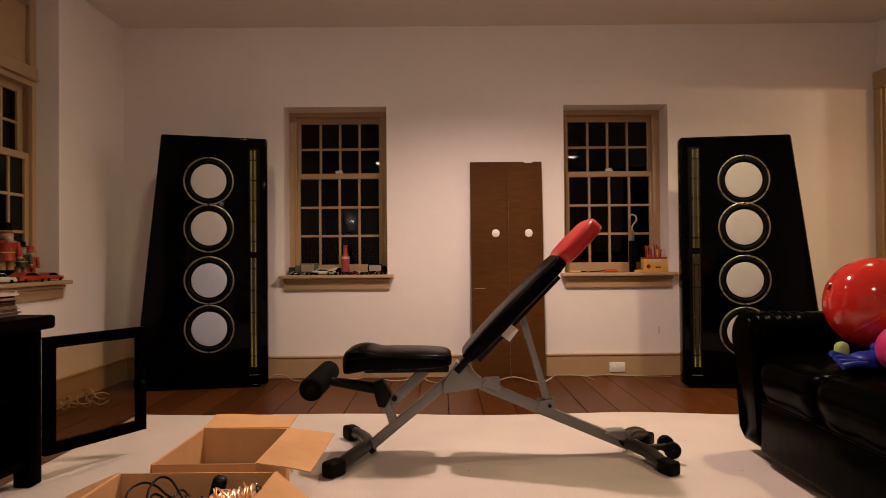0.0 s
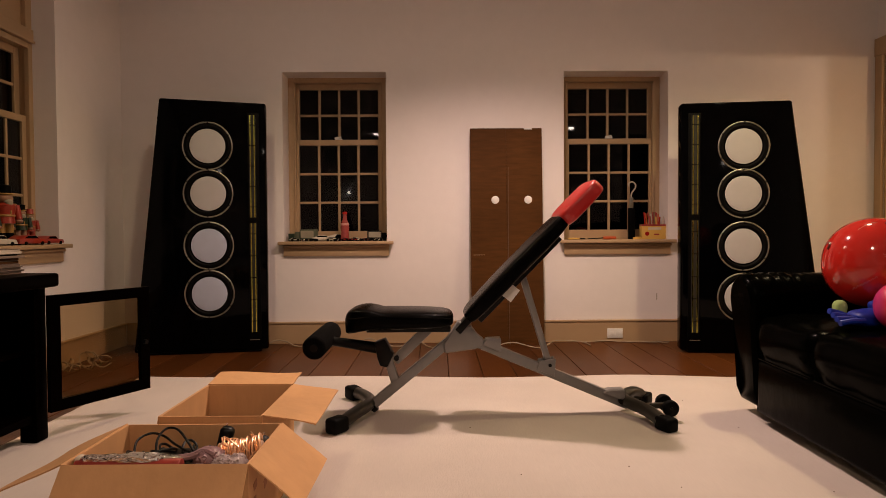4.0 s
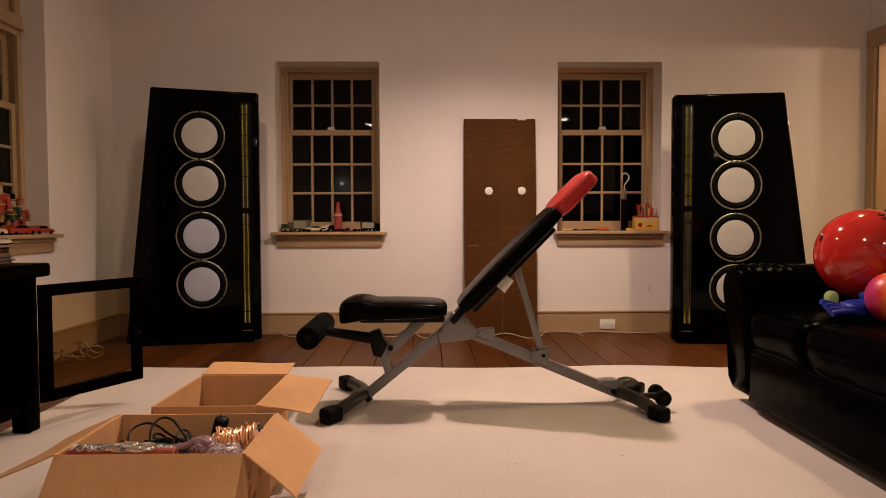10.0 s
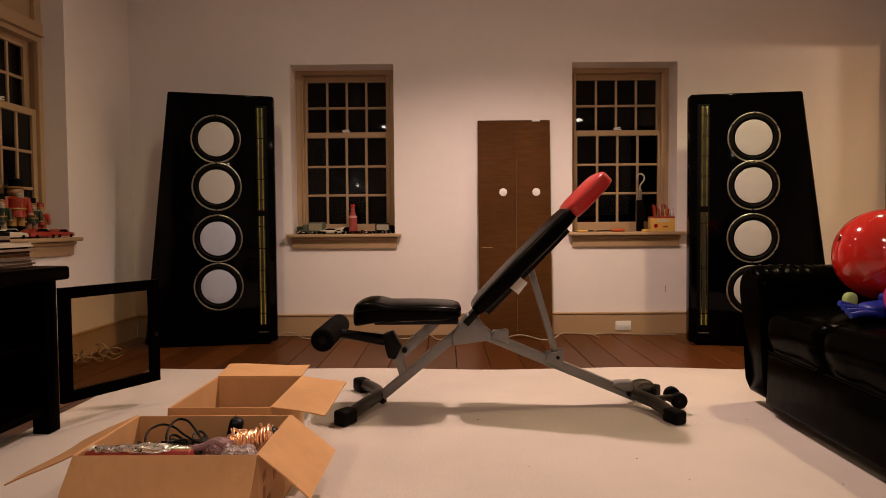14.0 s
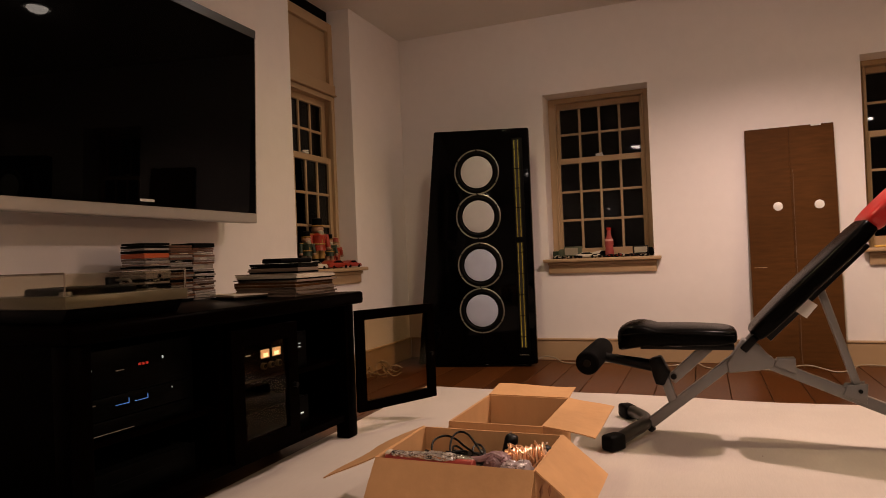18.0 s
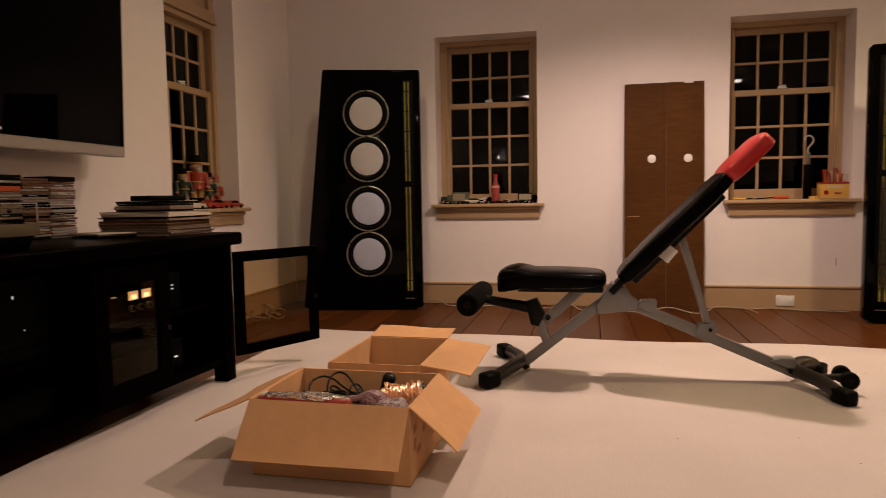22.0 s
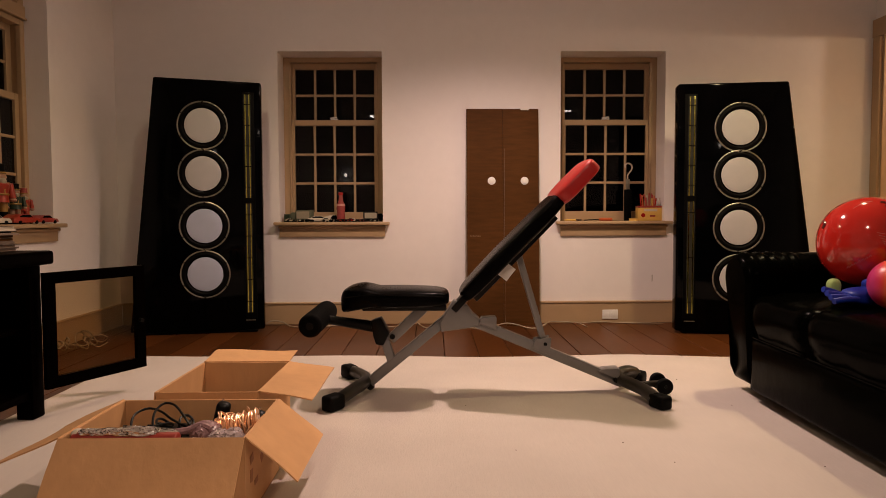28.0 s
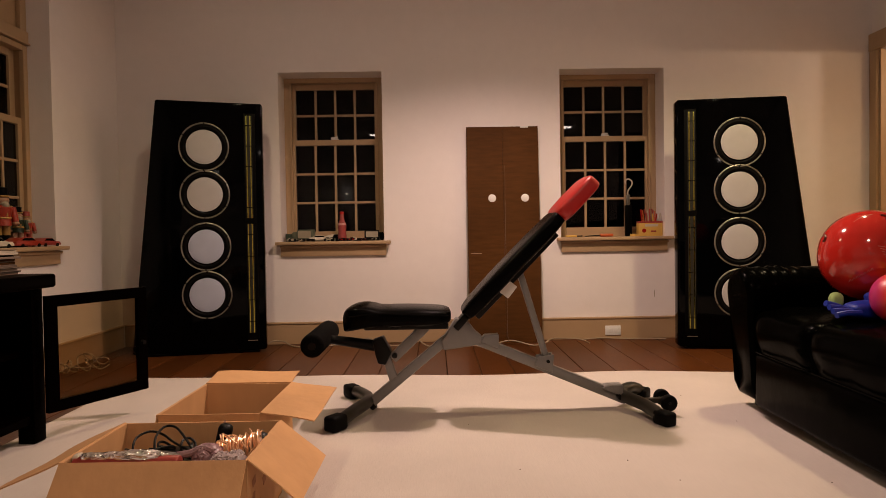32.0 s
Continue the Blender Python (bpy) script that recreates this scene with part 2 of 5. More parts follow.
def rod(a, b, r, seg=16, r2=None, bm=None, bevel=0.0):
    """A round bar from a to b."""
    a, b = Vector(a), Vector(b)
    own = bmesh.new()
    m = Matrix.Translation((a + b) / 2) @ (b - a).to_track_quat("Z", "Y").to_matrix().to_4x4()
    bmesh.ops.create_cone(own, cap_ends=True, segments=seg, radius1=r, radius2=r if r2 is None else r2, depth=(b - a).length, matrix=m)
    if bevel:
        es = [e for e in own.edges if any(len(f.verts) > 4 for f in e.link_faces)]
        bmesh.ops.bevel(own, geom=es, offset=bevel, segments=3, affect="EDGES", profile=0.5)
    return join(bm, own)


def beam(a, b, w, h, bevel=0.004, bm=None, side=(0, 1, 0)):
    """A square tube from a to b; w across the given side, h across the other."""
    a, b = Vector(a), Vector(b)
    d = (b - a).normalized()
    s = Vector(side)
    s = (s - d * s.dot(d)).normalized()
    u = d.cross(s)
    m = Matrix((s, u, d)).transposed().to_4x4()
    m.translation = (a + b) / 2
    return box(-w / 2, w / 2, -h / 2, h / 2, -(b - a).length / 2, (b - a).length / 2, bevel, 2, bm, m)


def tube(points, r, seg=8, bm=None):
    """A bent round cord or tube through the points, smoothed."""
    pts = [Vector(p) for p in points]
    fine = []
    n = len(pts)
    for i in range(n - 1):
        p0, p1, p2, p3 = pts[max(i - 1, 0)], pts[i], pts[i + 1], pts[min(i + 2, n - 1)]
        for k in range(5):
            t = k / 5
            fine.append(0.5 * ((2 * p1) + (p2 - p0) * t + (2 * p0 - 5 * p1 + 4 * p2 - p3) * t * t + (3 * p1 - p0 - 3 * p2 + p3) * t ** 3))
    fine.append(pts[-1])
    own = bm or bmesh.new()
    rings = []
    up = Vector((0.13, 0.27, 1)).normalized()
    for i, p in enumerate(fine):
        d = (fine[min(i + 1, len(fine) - 1)] - fine[max(i - 1, 0)]).normalized()
        s = d.cross(up)
        s = s.normalized() if s.length > 1e-4 else Vector((1, 0, 0))
        u = s.cross(d)
        rings.append([own.verts.new(p + s * r * math.cos(a) + u * r * math.sin(a)) for a in [2 * math.pi * k / seg for k in range(seg)]])
    for a, b in zip(rings, rings[1:]):
        for k in range(seg):
            own.faces.new((a[k], a[(k + 1) % seg], b[(k + 1) % seg], b[k]))
    own.faces.new(rings[0])
    own.faces.new(rings[-1])
    return own


def lathe(profile, seg=32, m=None, bm=None):
    """A turned shape from (radius, height) pairs round the z axis."""
    own = bmesh.new()
    rings = []
    for r, h in profile:
        if r < 1e-5:
            rings.append([own.verts.new((0, 0, h))])
        else:
            rings.append([own.verts.new((r * math.cos(2 * math.pi * k / seg), r * math.sin(2 * math.pi * k / seg), h)) for k in range(seg)])
    for a, b in zip(rings, rings[1:]):
        if len(a) == 1 and len(b) == 1:
            continue
        for k in range(seg):
            j = (k + 1) % seg
            if len(a) == 1:
                own.faces.new((a[0], b[j], b[k]))
            elif len(b) == 1:
                own.faces.new((a[k], a[j], b[0]))
            else:
                own.faces.new((a[k], a[j], b[j], b[k]))
    if m is not None:
        own.transform(m)
    return join(bm, own)


def prism(outline, depth, bevel=0.0, seg=2, m=None, bm=None):
    """A flat outline of (x, z) pairs in the plane y = 0, made thick towards +y."""
    own = bmesh.new()
    f = own.faces.new([own.verts.new((x, 0, z)) for x, z in outline])
    r = bmesh.ops.extrude_face_region(own, geom=[f])
    bmesh.ops.translate(own, vec=(0, depth, 0), verts=[v for v in r["geom"] if isinstance(v, bmesh.types.BMVert)])
    bmesh.ops.recalc_face_normals(own, faces=own.faces)
    if bevel:
        bmesh.ops.bevel(own, geom=own.edges[:], offset=bevel, segments=seg, affect="EDGES", profile=0.5)
    if m is not None:
        own.transform(m)
    return join(bm, own)


def pillow(x0, x1, y0, y1, z0, z1, n=4, puff=0.03, seed=1, wave=0.004):
    """A stuffed cushion: a rounded box with swollen faces and slight creases."""
    own = bmesh.new()
    bmesh.ops.create_cube(own, size=2)
    bmesh.ops.subdivide_edges(own, edges=own.edges[:], cuts=11, use_grid_fill=True)
    c = Vector(((x0 + x1) / 2, (y0 + y1) / 2, (z0 + z1) / 2))
    h = Vector((abs(x1 - x0) / 2, abs(y1 - y0) / 2, abs(z1 - z0) / 2))
    for v in own.verts:
        p = v.co.copy()
        l = (abs(p.x) ** n + abs(p.y) ** n + abs(p.z) ** n) ** (1 / n)
        q = p / l
        w = Vector((q.x * h.x, q.y * h.y, q.z * h.z))
        swell = puff * (1 - abs(q.x) ** 2) * (1 - abs(q.y) ** 2)
        w.z += math.copysign(swell, q.z) if abs(q.z) > 0.3 else 0
        nn = noise.noise(Vector((w.x * 9 + seed * 7, w.y * 9, w.z * 9)))
        w += q.normalized() * nn * wave
        v.co = c + w
    return own


# ---- setting ----
XL, XR, YB, YF, TH = -2.2, 3.45, 5.2, -3.0, 0.42
WIN = [(-1.005, -0.234), (1.095, 1.878)]      # recesses in the far wall
WZ0, WZ1 = 0.742, 2.027
W3Y, W3Z1 = (3.61, 4.36), CEIL                # recess in the side wall, up to the ceiling
DOOR = (3.0, 5.115, 2.12)                      # opening in the other side wall: y0, y1, height


def structure(name, bm, material, label, category, smooth=False):
    return solid(name, bm, material, label, category, kind="structure", smooth=smooth)


bm = box(XL - TH, WIN[0][0], YB, YB + TH, 0, CEIL)
box(WIN[0][1], WIN[1][0], YB, YB + TH, 0, CEIL, bm=bm)
box(WIN[1][1], XR + TH, YB, YB + TH, 0, CEIL, bm=bm)
for a, b in WIN:
    box(a, b, YB, YB + TH, 0, WZ0, bm=bm)
    box(a, b, YB, YB + TH, WZ1, CEIL, bm=bm)
structure("wall_north", bm, PLASTER, "thick white plaster wall with two deep window recesses", "wall")
bm = box(XL - TH, XL, YF, W3Y[0], 0, CEIL)
box(XL - TH, XL, W3Y[1], YB, 0, CEIL, bm=bm)
box(XL - TH, XL, W3Y[0], W3Y[1], 0, 0.747, bm=bm)
structure("wall_west", bm, PLASTER, "thick white plaster side wall with a tall window recess", "wall")
bm = box(XR, XR + TH, YF, DOOR[0], 0, CEIL)
box(XR, XR + TH, DOOR[1], YB, 0, CEIL, bm=bm)
box(XR, XR + TH, DOOR[0], DOOR[1], DOOR[2], CEIL, bm=bm)
structure("wall_east", bm, PLASTER, "white plaster side wall with a cased opening", "wall")
structure("wall_south", box(XL - TH, XR + TH, YF - TH, YF, 0, CEIL), PLASTER, "plain white plaster wall behind the viewer", "wall")
structure("ceiling", box(XL - TH, XR + TH, YF - TH, YB + TH, CEIL, CEIL + 0.1), CEILING, "smooth off-white plaster ceiling", "ceiling")
# room beyond the opening
bm = box(XR + 1.6, XR + 1.7, 2.2, 6.2, 0, CEIL)
box(XR + TH, XR + 1.6, 6.1, 6.2, 0, CEIL, bm=bm)
box(XR + TH, XR + 1.6, 2.2, 2.3, 0, CEIL, bm=bm)
structure("wall_hall", bm, AMBERWALL, "amber painted wall of the lit hall beyond", "wall")
structure("ceiling_hall", box(XR + TH, XR + 1.7, 2.2, 6.2, CEIL, CEIL + 0.1), CEILING, "hall ceiling", "ceiling")
# two small lamps light the hall: one by the far jamb, one further along
for x, y, z, watts, tint in ((XR + 1.05, 4.81, 2.11, 44, (1.0, 0.74, 0.55)), (XR + 1.0, 3.5, 2.08, 18, (1.0, 0.68, 0.36))):
    hall = bpy.data.lights.new("hall_lamp", "POINT")
    hall.energy, hall.color, hall.shadow_soft_size = watts, tint, 0.04
    new("hall_lamp", hall).matrix_world = pose(x, y, z)

floor = structure("floor", box(XL - TH, XR + 1.7, YF - TH, 6.2, -0.12, -0.02), GAP, "wide dark-stained pine floor boards", "floor")

# skirting boards
def skirting(name, x0, x1, y0, y1):
    bm = box(x0, x1, y0, y1, 0, 0.150, 0.003)
    d = 0.006
    box(x0 - (d if x1 - x0 < 0.1 and x0 > 0 else 0), x1 + (d if x1 - x0 < 0.1 and x0 < 0 else 0), y0 - (d if y1 - y0 < 0.1 else 0), y1, 0.150, 0.166, 0.005, bm=bm)
    structure(name, bm, TRIM, "tan painted wooden skirting board", "skirting")


skirting("baseboard_north", XL + 0.021, XR - 0.021, YB - 0.02, YB)
skirting("baseboard_west", XL, XL + 0.02, YF, YB - 0.022)


def sash(parent, x0, x1, z0, z1, y, cols, rows, stile=0.05, mun=0.018, bottom=0.05, top=0.05):
    """A glazed sash in the plane y of its window, with bars and single panes."""
    b = box(x0, x0 + stile, y, y + 0.035, z0, z1, 0.003)
    box(x1 - stile, x1, y, y + 0.035, z0, z1, 0.003, bm=b)
    box(x0 + stile, x1 - stile, y, y + 0.035, z0, z0 + bottom, 0.003, bm=b)
    box(x0 + stile, x1 - stile, y, y + 0.035, z1 - top, z1, 0.003, bm=b)
    fr = part("sash_frame", b, TRIM, parent, smooth=False)
    gx0, gx1, gz0, gz1 = x0 + stile, x1 - stile, z0 + bottom, z1 - top
    cw, rh = (gx1 - gx0) / cols, (gz1 - gz0) / rows
    for i in range(1, cols):
        part("glazing_bar", box(gx0 + i * cw - mun / 2, gx0 + i * cw + mun / 2, y + 0.004, y + 0.030, gz0, gz1, 0.003), TRIM, fr, smooth=False)
    for j in range(1, rows):
        part("glazing_bar", box(gx0, gx1, y + 0.006, y + 0.028, gz0 + j * rh - mun / 2, gz0 + j * rh + mun / 2, 0.003), TRIM, fr, smooth=False)
    for i in range(cols):
        for j in range(rows):
            p = part("pane", box(gx0 + i * cw + 0.002, gx0 + (i + 1) * cw - 0.002, y + 0.015, y + 0.019, gz0 + j * rh + 0.002, gz0 + (j + 1) * rh - 0.002), PANE, fr, smooth=False)
            p.visible_shadow = False
    return fr


def window(name, m, w, z0, z1, sill_l, sill_r, label, back=0.19, stile=0.034):
    """A double-hung window, its sill and apron; local x across, y outwards from the wall's face."""
    t = thing(name, label, "window", m)
    t["kind"] = "structure"
    b = box(0, 0.045, back, back + 0.10, z0, z1, 0.003)
    box(w - 0.045, w, back, back + 0.10, z0, z1, 0.003, bm=b)
    box(0.045, w - 0.045, back, back + 0.10, z1 - 0.035, z1, 0.003, bm=b)
    part("window_frame", b, TRIM, t, smooth=False)
    part("stop_bead", box(0.045, 0.06, back - 0.012, back + 0.02, z0, z1 - 0.04, 0.004), TRIM, t, smooth=False)
    part("stop_bead", box(w - 0.06, w - 0.045, back - 0.012, back + 0.02, z0, z1 - 0.04, 0.004), TRIM, t, smooth=False)
    mid = 1.53
    sash(t, 0.045, w - 0.045, mid - 0.022, z1 - 0.035, back + 0.055, 4, 2, stile, bottom=0.04, top=0.045)
    lower = sash(t, 0.045, w - 0.045, z0 + 0.025, mid + 0.022, back + 0.012, 4, 3, stile, bottom=0.075, top=0.042)
    b = box(w / 2 - 0.028, w / 2 + 0.028, back + 0.005, back + 0.04, mid + 0.022, mid + 0.032, 0.004)
    rod((w / 2 - 0.03, back + 0.02, mid + 0.036), (w / 2 + 0.022, back + 0.01, mid + 0.042), 0.006, 10, bm=b)
    part("sash_lock", b, WHITEPLASTIC, lower, "small pale sash lock")
    part("window_sill", box(-sill_l, w + sill_r, -0.06, back + 0.1, z0, z0 + 0.025, 0.006), TRIM, t)
    b = box(-sill_l + 0.035, w + sill_r - 0.035, -0.018, -0.001, z0 - 0.085, z0 - 0.001, 0.003)
    box(-sill_l + 0.03, w + sill_r - 0.03, -0.034, -0.001, z0 - 0.022, z0 - 0.003, 0.006, bm=b)
    part("apron", b, TRIM, t)
    return t


window("window_1", pose(WIN[0][0], YB, 0), WIN[0][1] - WIN[0][0], WZ0, WZ1, 0.035, 0.05, "tan double-hung sash window with small panes, night outside")
window("window_2", pose(WIN[1][0], YB, 0), WIN[1][1] - WIN[1][0], WZ0, WZ1, 0.035, 0.05, "tan double-hung sash window with small panes beside the plank")
w3 = window("window_3", pose(XL, W3Y[0], 0, 0, 0, 90), W3Y[1] - W3Y[0], 0.747, 2.00, 0.04, 0.05, "tan double-hung side window with panelled head above", 0.14, 0.05)
w = W3Y[1] - W3Y[0]
b = box(0, w, 0.17, 0.19, 2.002, 2.53)
box(0, w, 0.128, 0.169, 2.002, 2.085, 0.005, bm=b)
box(0, 0.06, 0.14, 0.169, 2.087, 2.53, 0.004, bm=b)
box(w - 0.06, w, 0.14, 0.169, 2.087, 2.53, 0.004, bm=b)
box(0.062, w - 0.062, 0.14, 0.169, 2.46, 2.53, 0.004, bm=b)
box(0, w, 0.118, 0.127, 2.002, 2.016, 0.003, bm=b)
part("head_panel", b, TRIM, w3, smooth=False)
part("transom_pane", box(0, w, 0.18, 0.186, 2.532, CEIL - 0.002), SCREEN, w3, "dark transom glass", smooth=False)
structure("backdrop_night", box(XL - 3, XR + 3, YB + 3, YB + 3.1, -1, 5), NIGHT, "dark night outside the windows", "night")
structure("backdrop_night_side", box(XL - 3.1, XL - 3, 0, YB + 2.9, -1, 5), NIGHT, "dark night outside the side window", "night")

# casing of the opening
b = box(XR - 0.025, XR, DOOR[0] - 0.13, DOOR[0], 0, DOOR[2], 0.004)
box(XR - 0.025, XR, DOOR[1], DOOR[1] + 0.078, 0, DOOR[2], 0.004, bm=b)
box(XR - 0.03, XR, DOOR[0] - 0.14, DOOR[1] + 0.08, DOOR[2], DOOR[2] + 0.13, 0.004, bm=b)
box(XR - 0.002, XR + TH, DOOR[1] - 0.02, DOOR[1] - 0.001, 0, DOOR[2], 0.002, bm=b)
box(XR - 0.002, XR + TH, DOOR[0] + 0.001, DOOR[0] + 0.02, 0, DOOR[2], 0.002, bm=b)
structure("door_casing", b, TRIM, "tan painted casing round the open doorway", "casing")

# rug
def crease(x, y, ax, ay, bx, by):
    """Height, 0 to 1, of a narrow fold along the line from a to b."""
    dx, dy = bx - ax, by - ay
    u = min(1.0, max(0.0, ((x - ax) * dx + (y - ay) * dy) / (dx * dx + dy * dy)))
    d = math.hypot(x - ax - u * dx, y - ay - u * dy)
    return math.exp(-(d / 0.035) ** 2) * (1.0 - 0.7 * u)


def rug_mesh():
    own = bmesh.new()
    nx, ny = 130, 150
    x0, x1, y0, y1 = -1.57, 3.2, -2.6, 4.0
    vs = []
    for j in range(ny + 1):
        row = []
        for i in range(nx + 1):
            x, y = x0 + (x1 - x0) * i / nx, y0 + (y1 - y0) * j / ny
            edge = 0.05 * noise.noise(Vector((x * 1.3, 4, 1))) if j == ny else 0
            hump = 0.012 * max(0.0, noise.noise(Vector((x * 1.1, y * 0.8, 3)))) ** 1
            hump += 0.022 * crease(x, y, -1.52, 2.96, -1.0, 3.33) + 0.010 * crease(x, y, -1.45, 2.1, -1.2, 2.45)
            row.append(own.verts.new((x, y + edge - 0.03 * (x - 0.3) * (j / ny), 0.006 + hump * 0.6)))
        vs.append(row)
    for j in range(ny):
        for i in range(nx):
            own.faces.new((vs[j][i], vs[j][i + 1], vs[j + 1][i + 1], vs[j + 1][i]))
    r = bmesh.ops.extrude_face_region(own, geom=own.faces[:])
    bmesh.ops.translate(own, vec=(0, 0, -0.0055), verts=[v for v in r["geom"] if isinstance(v, bmesh.types.BMVert)])
    return own


solid("rug", rug_mesh(), RUG, "large cream wool rug lying on the boards", "rug")

# recessed lamp trims, the added fill at (0.5, 0.9) included
for x, y, *rest in CANS:
    t = thing("ceiling_light", "small round recessed ceiling light, lit", "ceiling light", pose(x, y, CEIL), "recessed ceiling lights")
    part("trim_ring", lathe([(0.085, 0.0), (0.112, -0.002), (0.115, -0.006), (0.09, -0.007), (0.085, -0.001)], 32), WHITEPLASTIC, t)
    part("lens", lathe([(0, -0.044), (0.025, -0.042), (0.05, -0.034), (0.066, -0.018), (0.072, -0.001)], 32), LAMPLENS, t, "glowing lamp lens")

# small lit lamp on the wall behind, mirrored in the window
t = thing("wall_lamp", "small lit bulb on a white wall plate", "wall lamp", pose(-1.649, YF, 1.645))
part("plate", box(-0.04, 0.04, 0.0, 0.012, -0.06, 0.05, 0.004), WHITEPLASTIC, t)
part("socket", rod((0, 0.012, 0), (0, 0.04, 0), 0.018, 14), WHITEPLASTIC, t)
part("bulb", lathe([(0, -0.034), (0.02, -0.028), (0.033, -0.008), (0.033, 0.008), (0.02, 0.028), (0, 0.034)], 20, pose(0, 0.07, 0)), LAMPLENS, t, "glowing bulb")


# ---- loudspeakers ----
def speaker(name, m, s, H, WB, WT, drivers, ribbons, label, rise=0.0, cool=0, across=0.389):
    """A tall trapezoid baffle; local x from its upright edge towards the slanted one (s: its sign), face towards -y."""
    def bx(a, b, y0, y1, z0, z1, bevel=0.0):
        return box(min(s * a, s * b), max(s * a, s * b), y0, y1, z0, z1, bevel)

    t = thing(name, label, "loudspeaker", m, "pair of tall loudspeakers")
    D = 0.11
    part("baffle", prism([(0, 0.02), (s * WB, 0.02), (s * WT, H + rise), (0, H)], D, 0.014, 3), LACQUER, t)
    part("plinth", bx(0.05, WB - 0.05, 0.01, 0.30, 0.0, 0.02, 0.005), LACQUER, t)
    part("rear_brace", bx(0.36, 0.42, D, 0.29, 0.02, 0.6, 0.006), LACQUER, t)
    for k, z in enumerate(drivers):
        f = pose(s * across, 0, z, 90)
        ring = part("driver", lathe([(0.120, -0.006), (0.126, 0.001), (0.136, 0.007), (0.147, 0.006), (0.152, 0.002), (0.158, 0.002), (0.159, -0.002)], 56, f), RUBBER, t, "black rubber driver surround")
        part("ring", lathe([(0.156, 0.003), (0.158, 0.006), (0.162, 0.007), (0.166, 0.005), (0.166, 0.0)], 64, f), RINGMETAL, ring, "thin metal ring")
        # the lowest cones carry the bluish light they reflect in their colour
        part("cone", lathe([(0, 0.003), (0.05, 0.0045), (0.10, 0.004), (0.117, 0.001), (0.121, -0.004)], 56, f), BLUELITCONE if k < cool else CONE, ring, "pale flat cone with bluish reflection in its colour" if k < cool else "pale flat cone")
        for a in range(6):
            q = f @ Vector((0.160 * math.cos(a * math.pi / 3 + 0.5), 0.160 * math.sin(a * math.pi / 3 + 0.5), 0.006))
            part("screw", rod(q, q + Vector((0, -0.004, 0)), 0.0055, 8), BLACKSTEEL, ring)
    r0, r1 = ribbons
    part("ribbon_slot", bx(r0 - 0.032, r1 + 0.018, -0.003, 0.02, 0.10, 1.66 * H / 1.73, 0.002), MATTBLACK, t)
    for z0, z1 in ((0.141, 0.90), (0.94, 1.645 * H / 1.73)):
        part("ribbon_film", bx(r0 - 0.010, r1 + 0.010, -0.004, -0.002, z0, z1), RIBBONFILM, t, "dim gold film strip", smooth=False)
        for dx in (r0, r1):
            part("ribbon", bx(dx - 0.004, dx + 0.004, -0.006, -0.002, z0, z1, 0.001), GOLD, t, "thin gold ribbon element", smooth=False)
        n = 5
        for i in range(n):
            z = z0 + (z1 - z0) * (i + 0.5) / n
            part("ribbon_clamp", bx(r0 - 0.012, r1 + 0.012, -0.008, -0.002, z, z + 0.005), MATTBLACK, t, smooth=False)
    part("name_bar", bx(r0 - 0.02, r1 + 0.02, -0.005, 0.0, 0.085, 0.090), RINGMETAL, t, smooth=False)
    return t


speaker("loudspeaker", pose(-1.045, 4.872, 0, 0, 0, 10), -1, 1.733, 0.885, 0.70, (0.414, 0.747, 1.105, 1.431), (0.080, 0.106), "tall black lacquered trapezoid loudspeaker in the corner by the side window", 0.018, 2)
speaker("loudspeaker", pose(1.79, 4.70, 0, 0, 0, -8), 1, 1.688, 0.93, 0.705, (0.381, 0.725, 1.076, 1.391), (0.078, 0.107), "tall black lacquered trapezoid loudspeaker behind the sofa", across=0.402)

# leaning boards with two caps
t = thing("leaning_boards", "pair of dark brown stained boards leaning on the wall", "board", Matrix.Translation((0.391, 5.06, 0.001)) @ pose(0, 0, 0, -3.9))
for i in range(2):
    x = i * 0.2665
    bd = part("board", box(x + 0.0002, x + 0.2658, 0, 0.022, 0.0, 1.602, 0.0008), BROWNBOARD, t, smooth=False)
    part("cap", lathe([(0, 0.005), (0.023, 0.005), (0.029, 0.002), (0.029, 0)], 24, pose(x + (0.183 if i == 0 else 0.160), 0, 1.068, 90)), WHITEPLASTIC, bd, "round white cap")
part("scratch", box(0.02, 0.10, -0.001, 0.0005, 0.66, 0.663), CABLE, t, "pale scratch", smooth=False)
part("tape_scrap", box(0.40, 0.46, -0.002, 0.0, 1.592, 1.603), WHITEPLASTIC, t, "scrap of white tape", smooth=False)


# ---- weight bench ----
BY = 3.22
bench = thing("weight_bench", "grey steel adjustable weight bench, black padding with red top", "weight bench", pose(0, BY, 0.008))
part("main_beam", beam((-0.16, 0, 0.04), (0.22, 0, 0.352), 0.045, 0.042), STEEL, bench)
part("rear_beam", beam((0.30, 0, 0.335), (1.00, 0, 0.040), 0.045, 0.044), STEEL, bench)
part("hub", prism([(0.175, 0.282), (0.30, 0.298), (0.345, 0.310), (0.35, 0.34), (0.32, 0.365), (0.295, 0.40), (0.235, 0.425), (0.17, 0.325)], 0.075, 0.006, 3, pose(0, -0.0375, 0)), STEEL, bench)
part("seat_post", beam((-0.052, 0, 0.245), (0.10, 0, 0.388), 0.045, 0.044), STEEL, bench)
part("front_post", beam((-0.048, 0, 0.146), (-0.085, 0, 0.265), 0.042, 0.038), STEEL, bench)
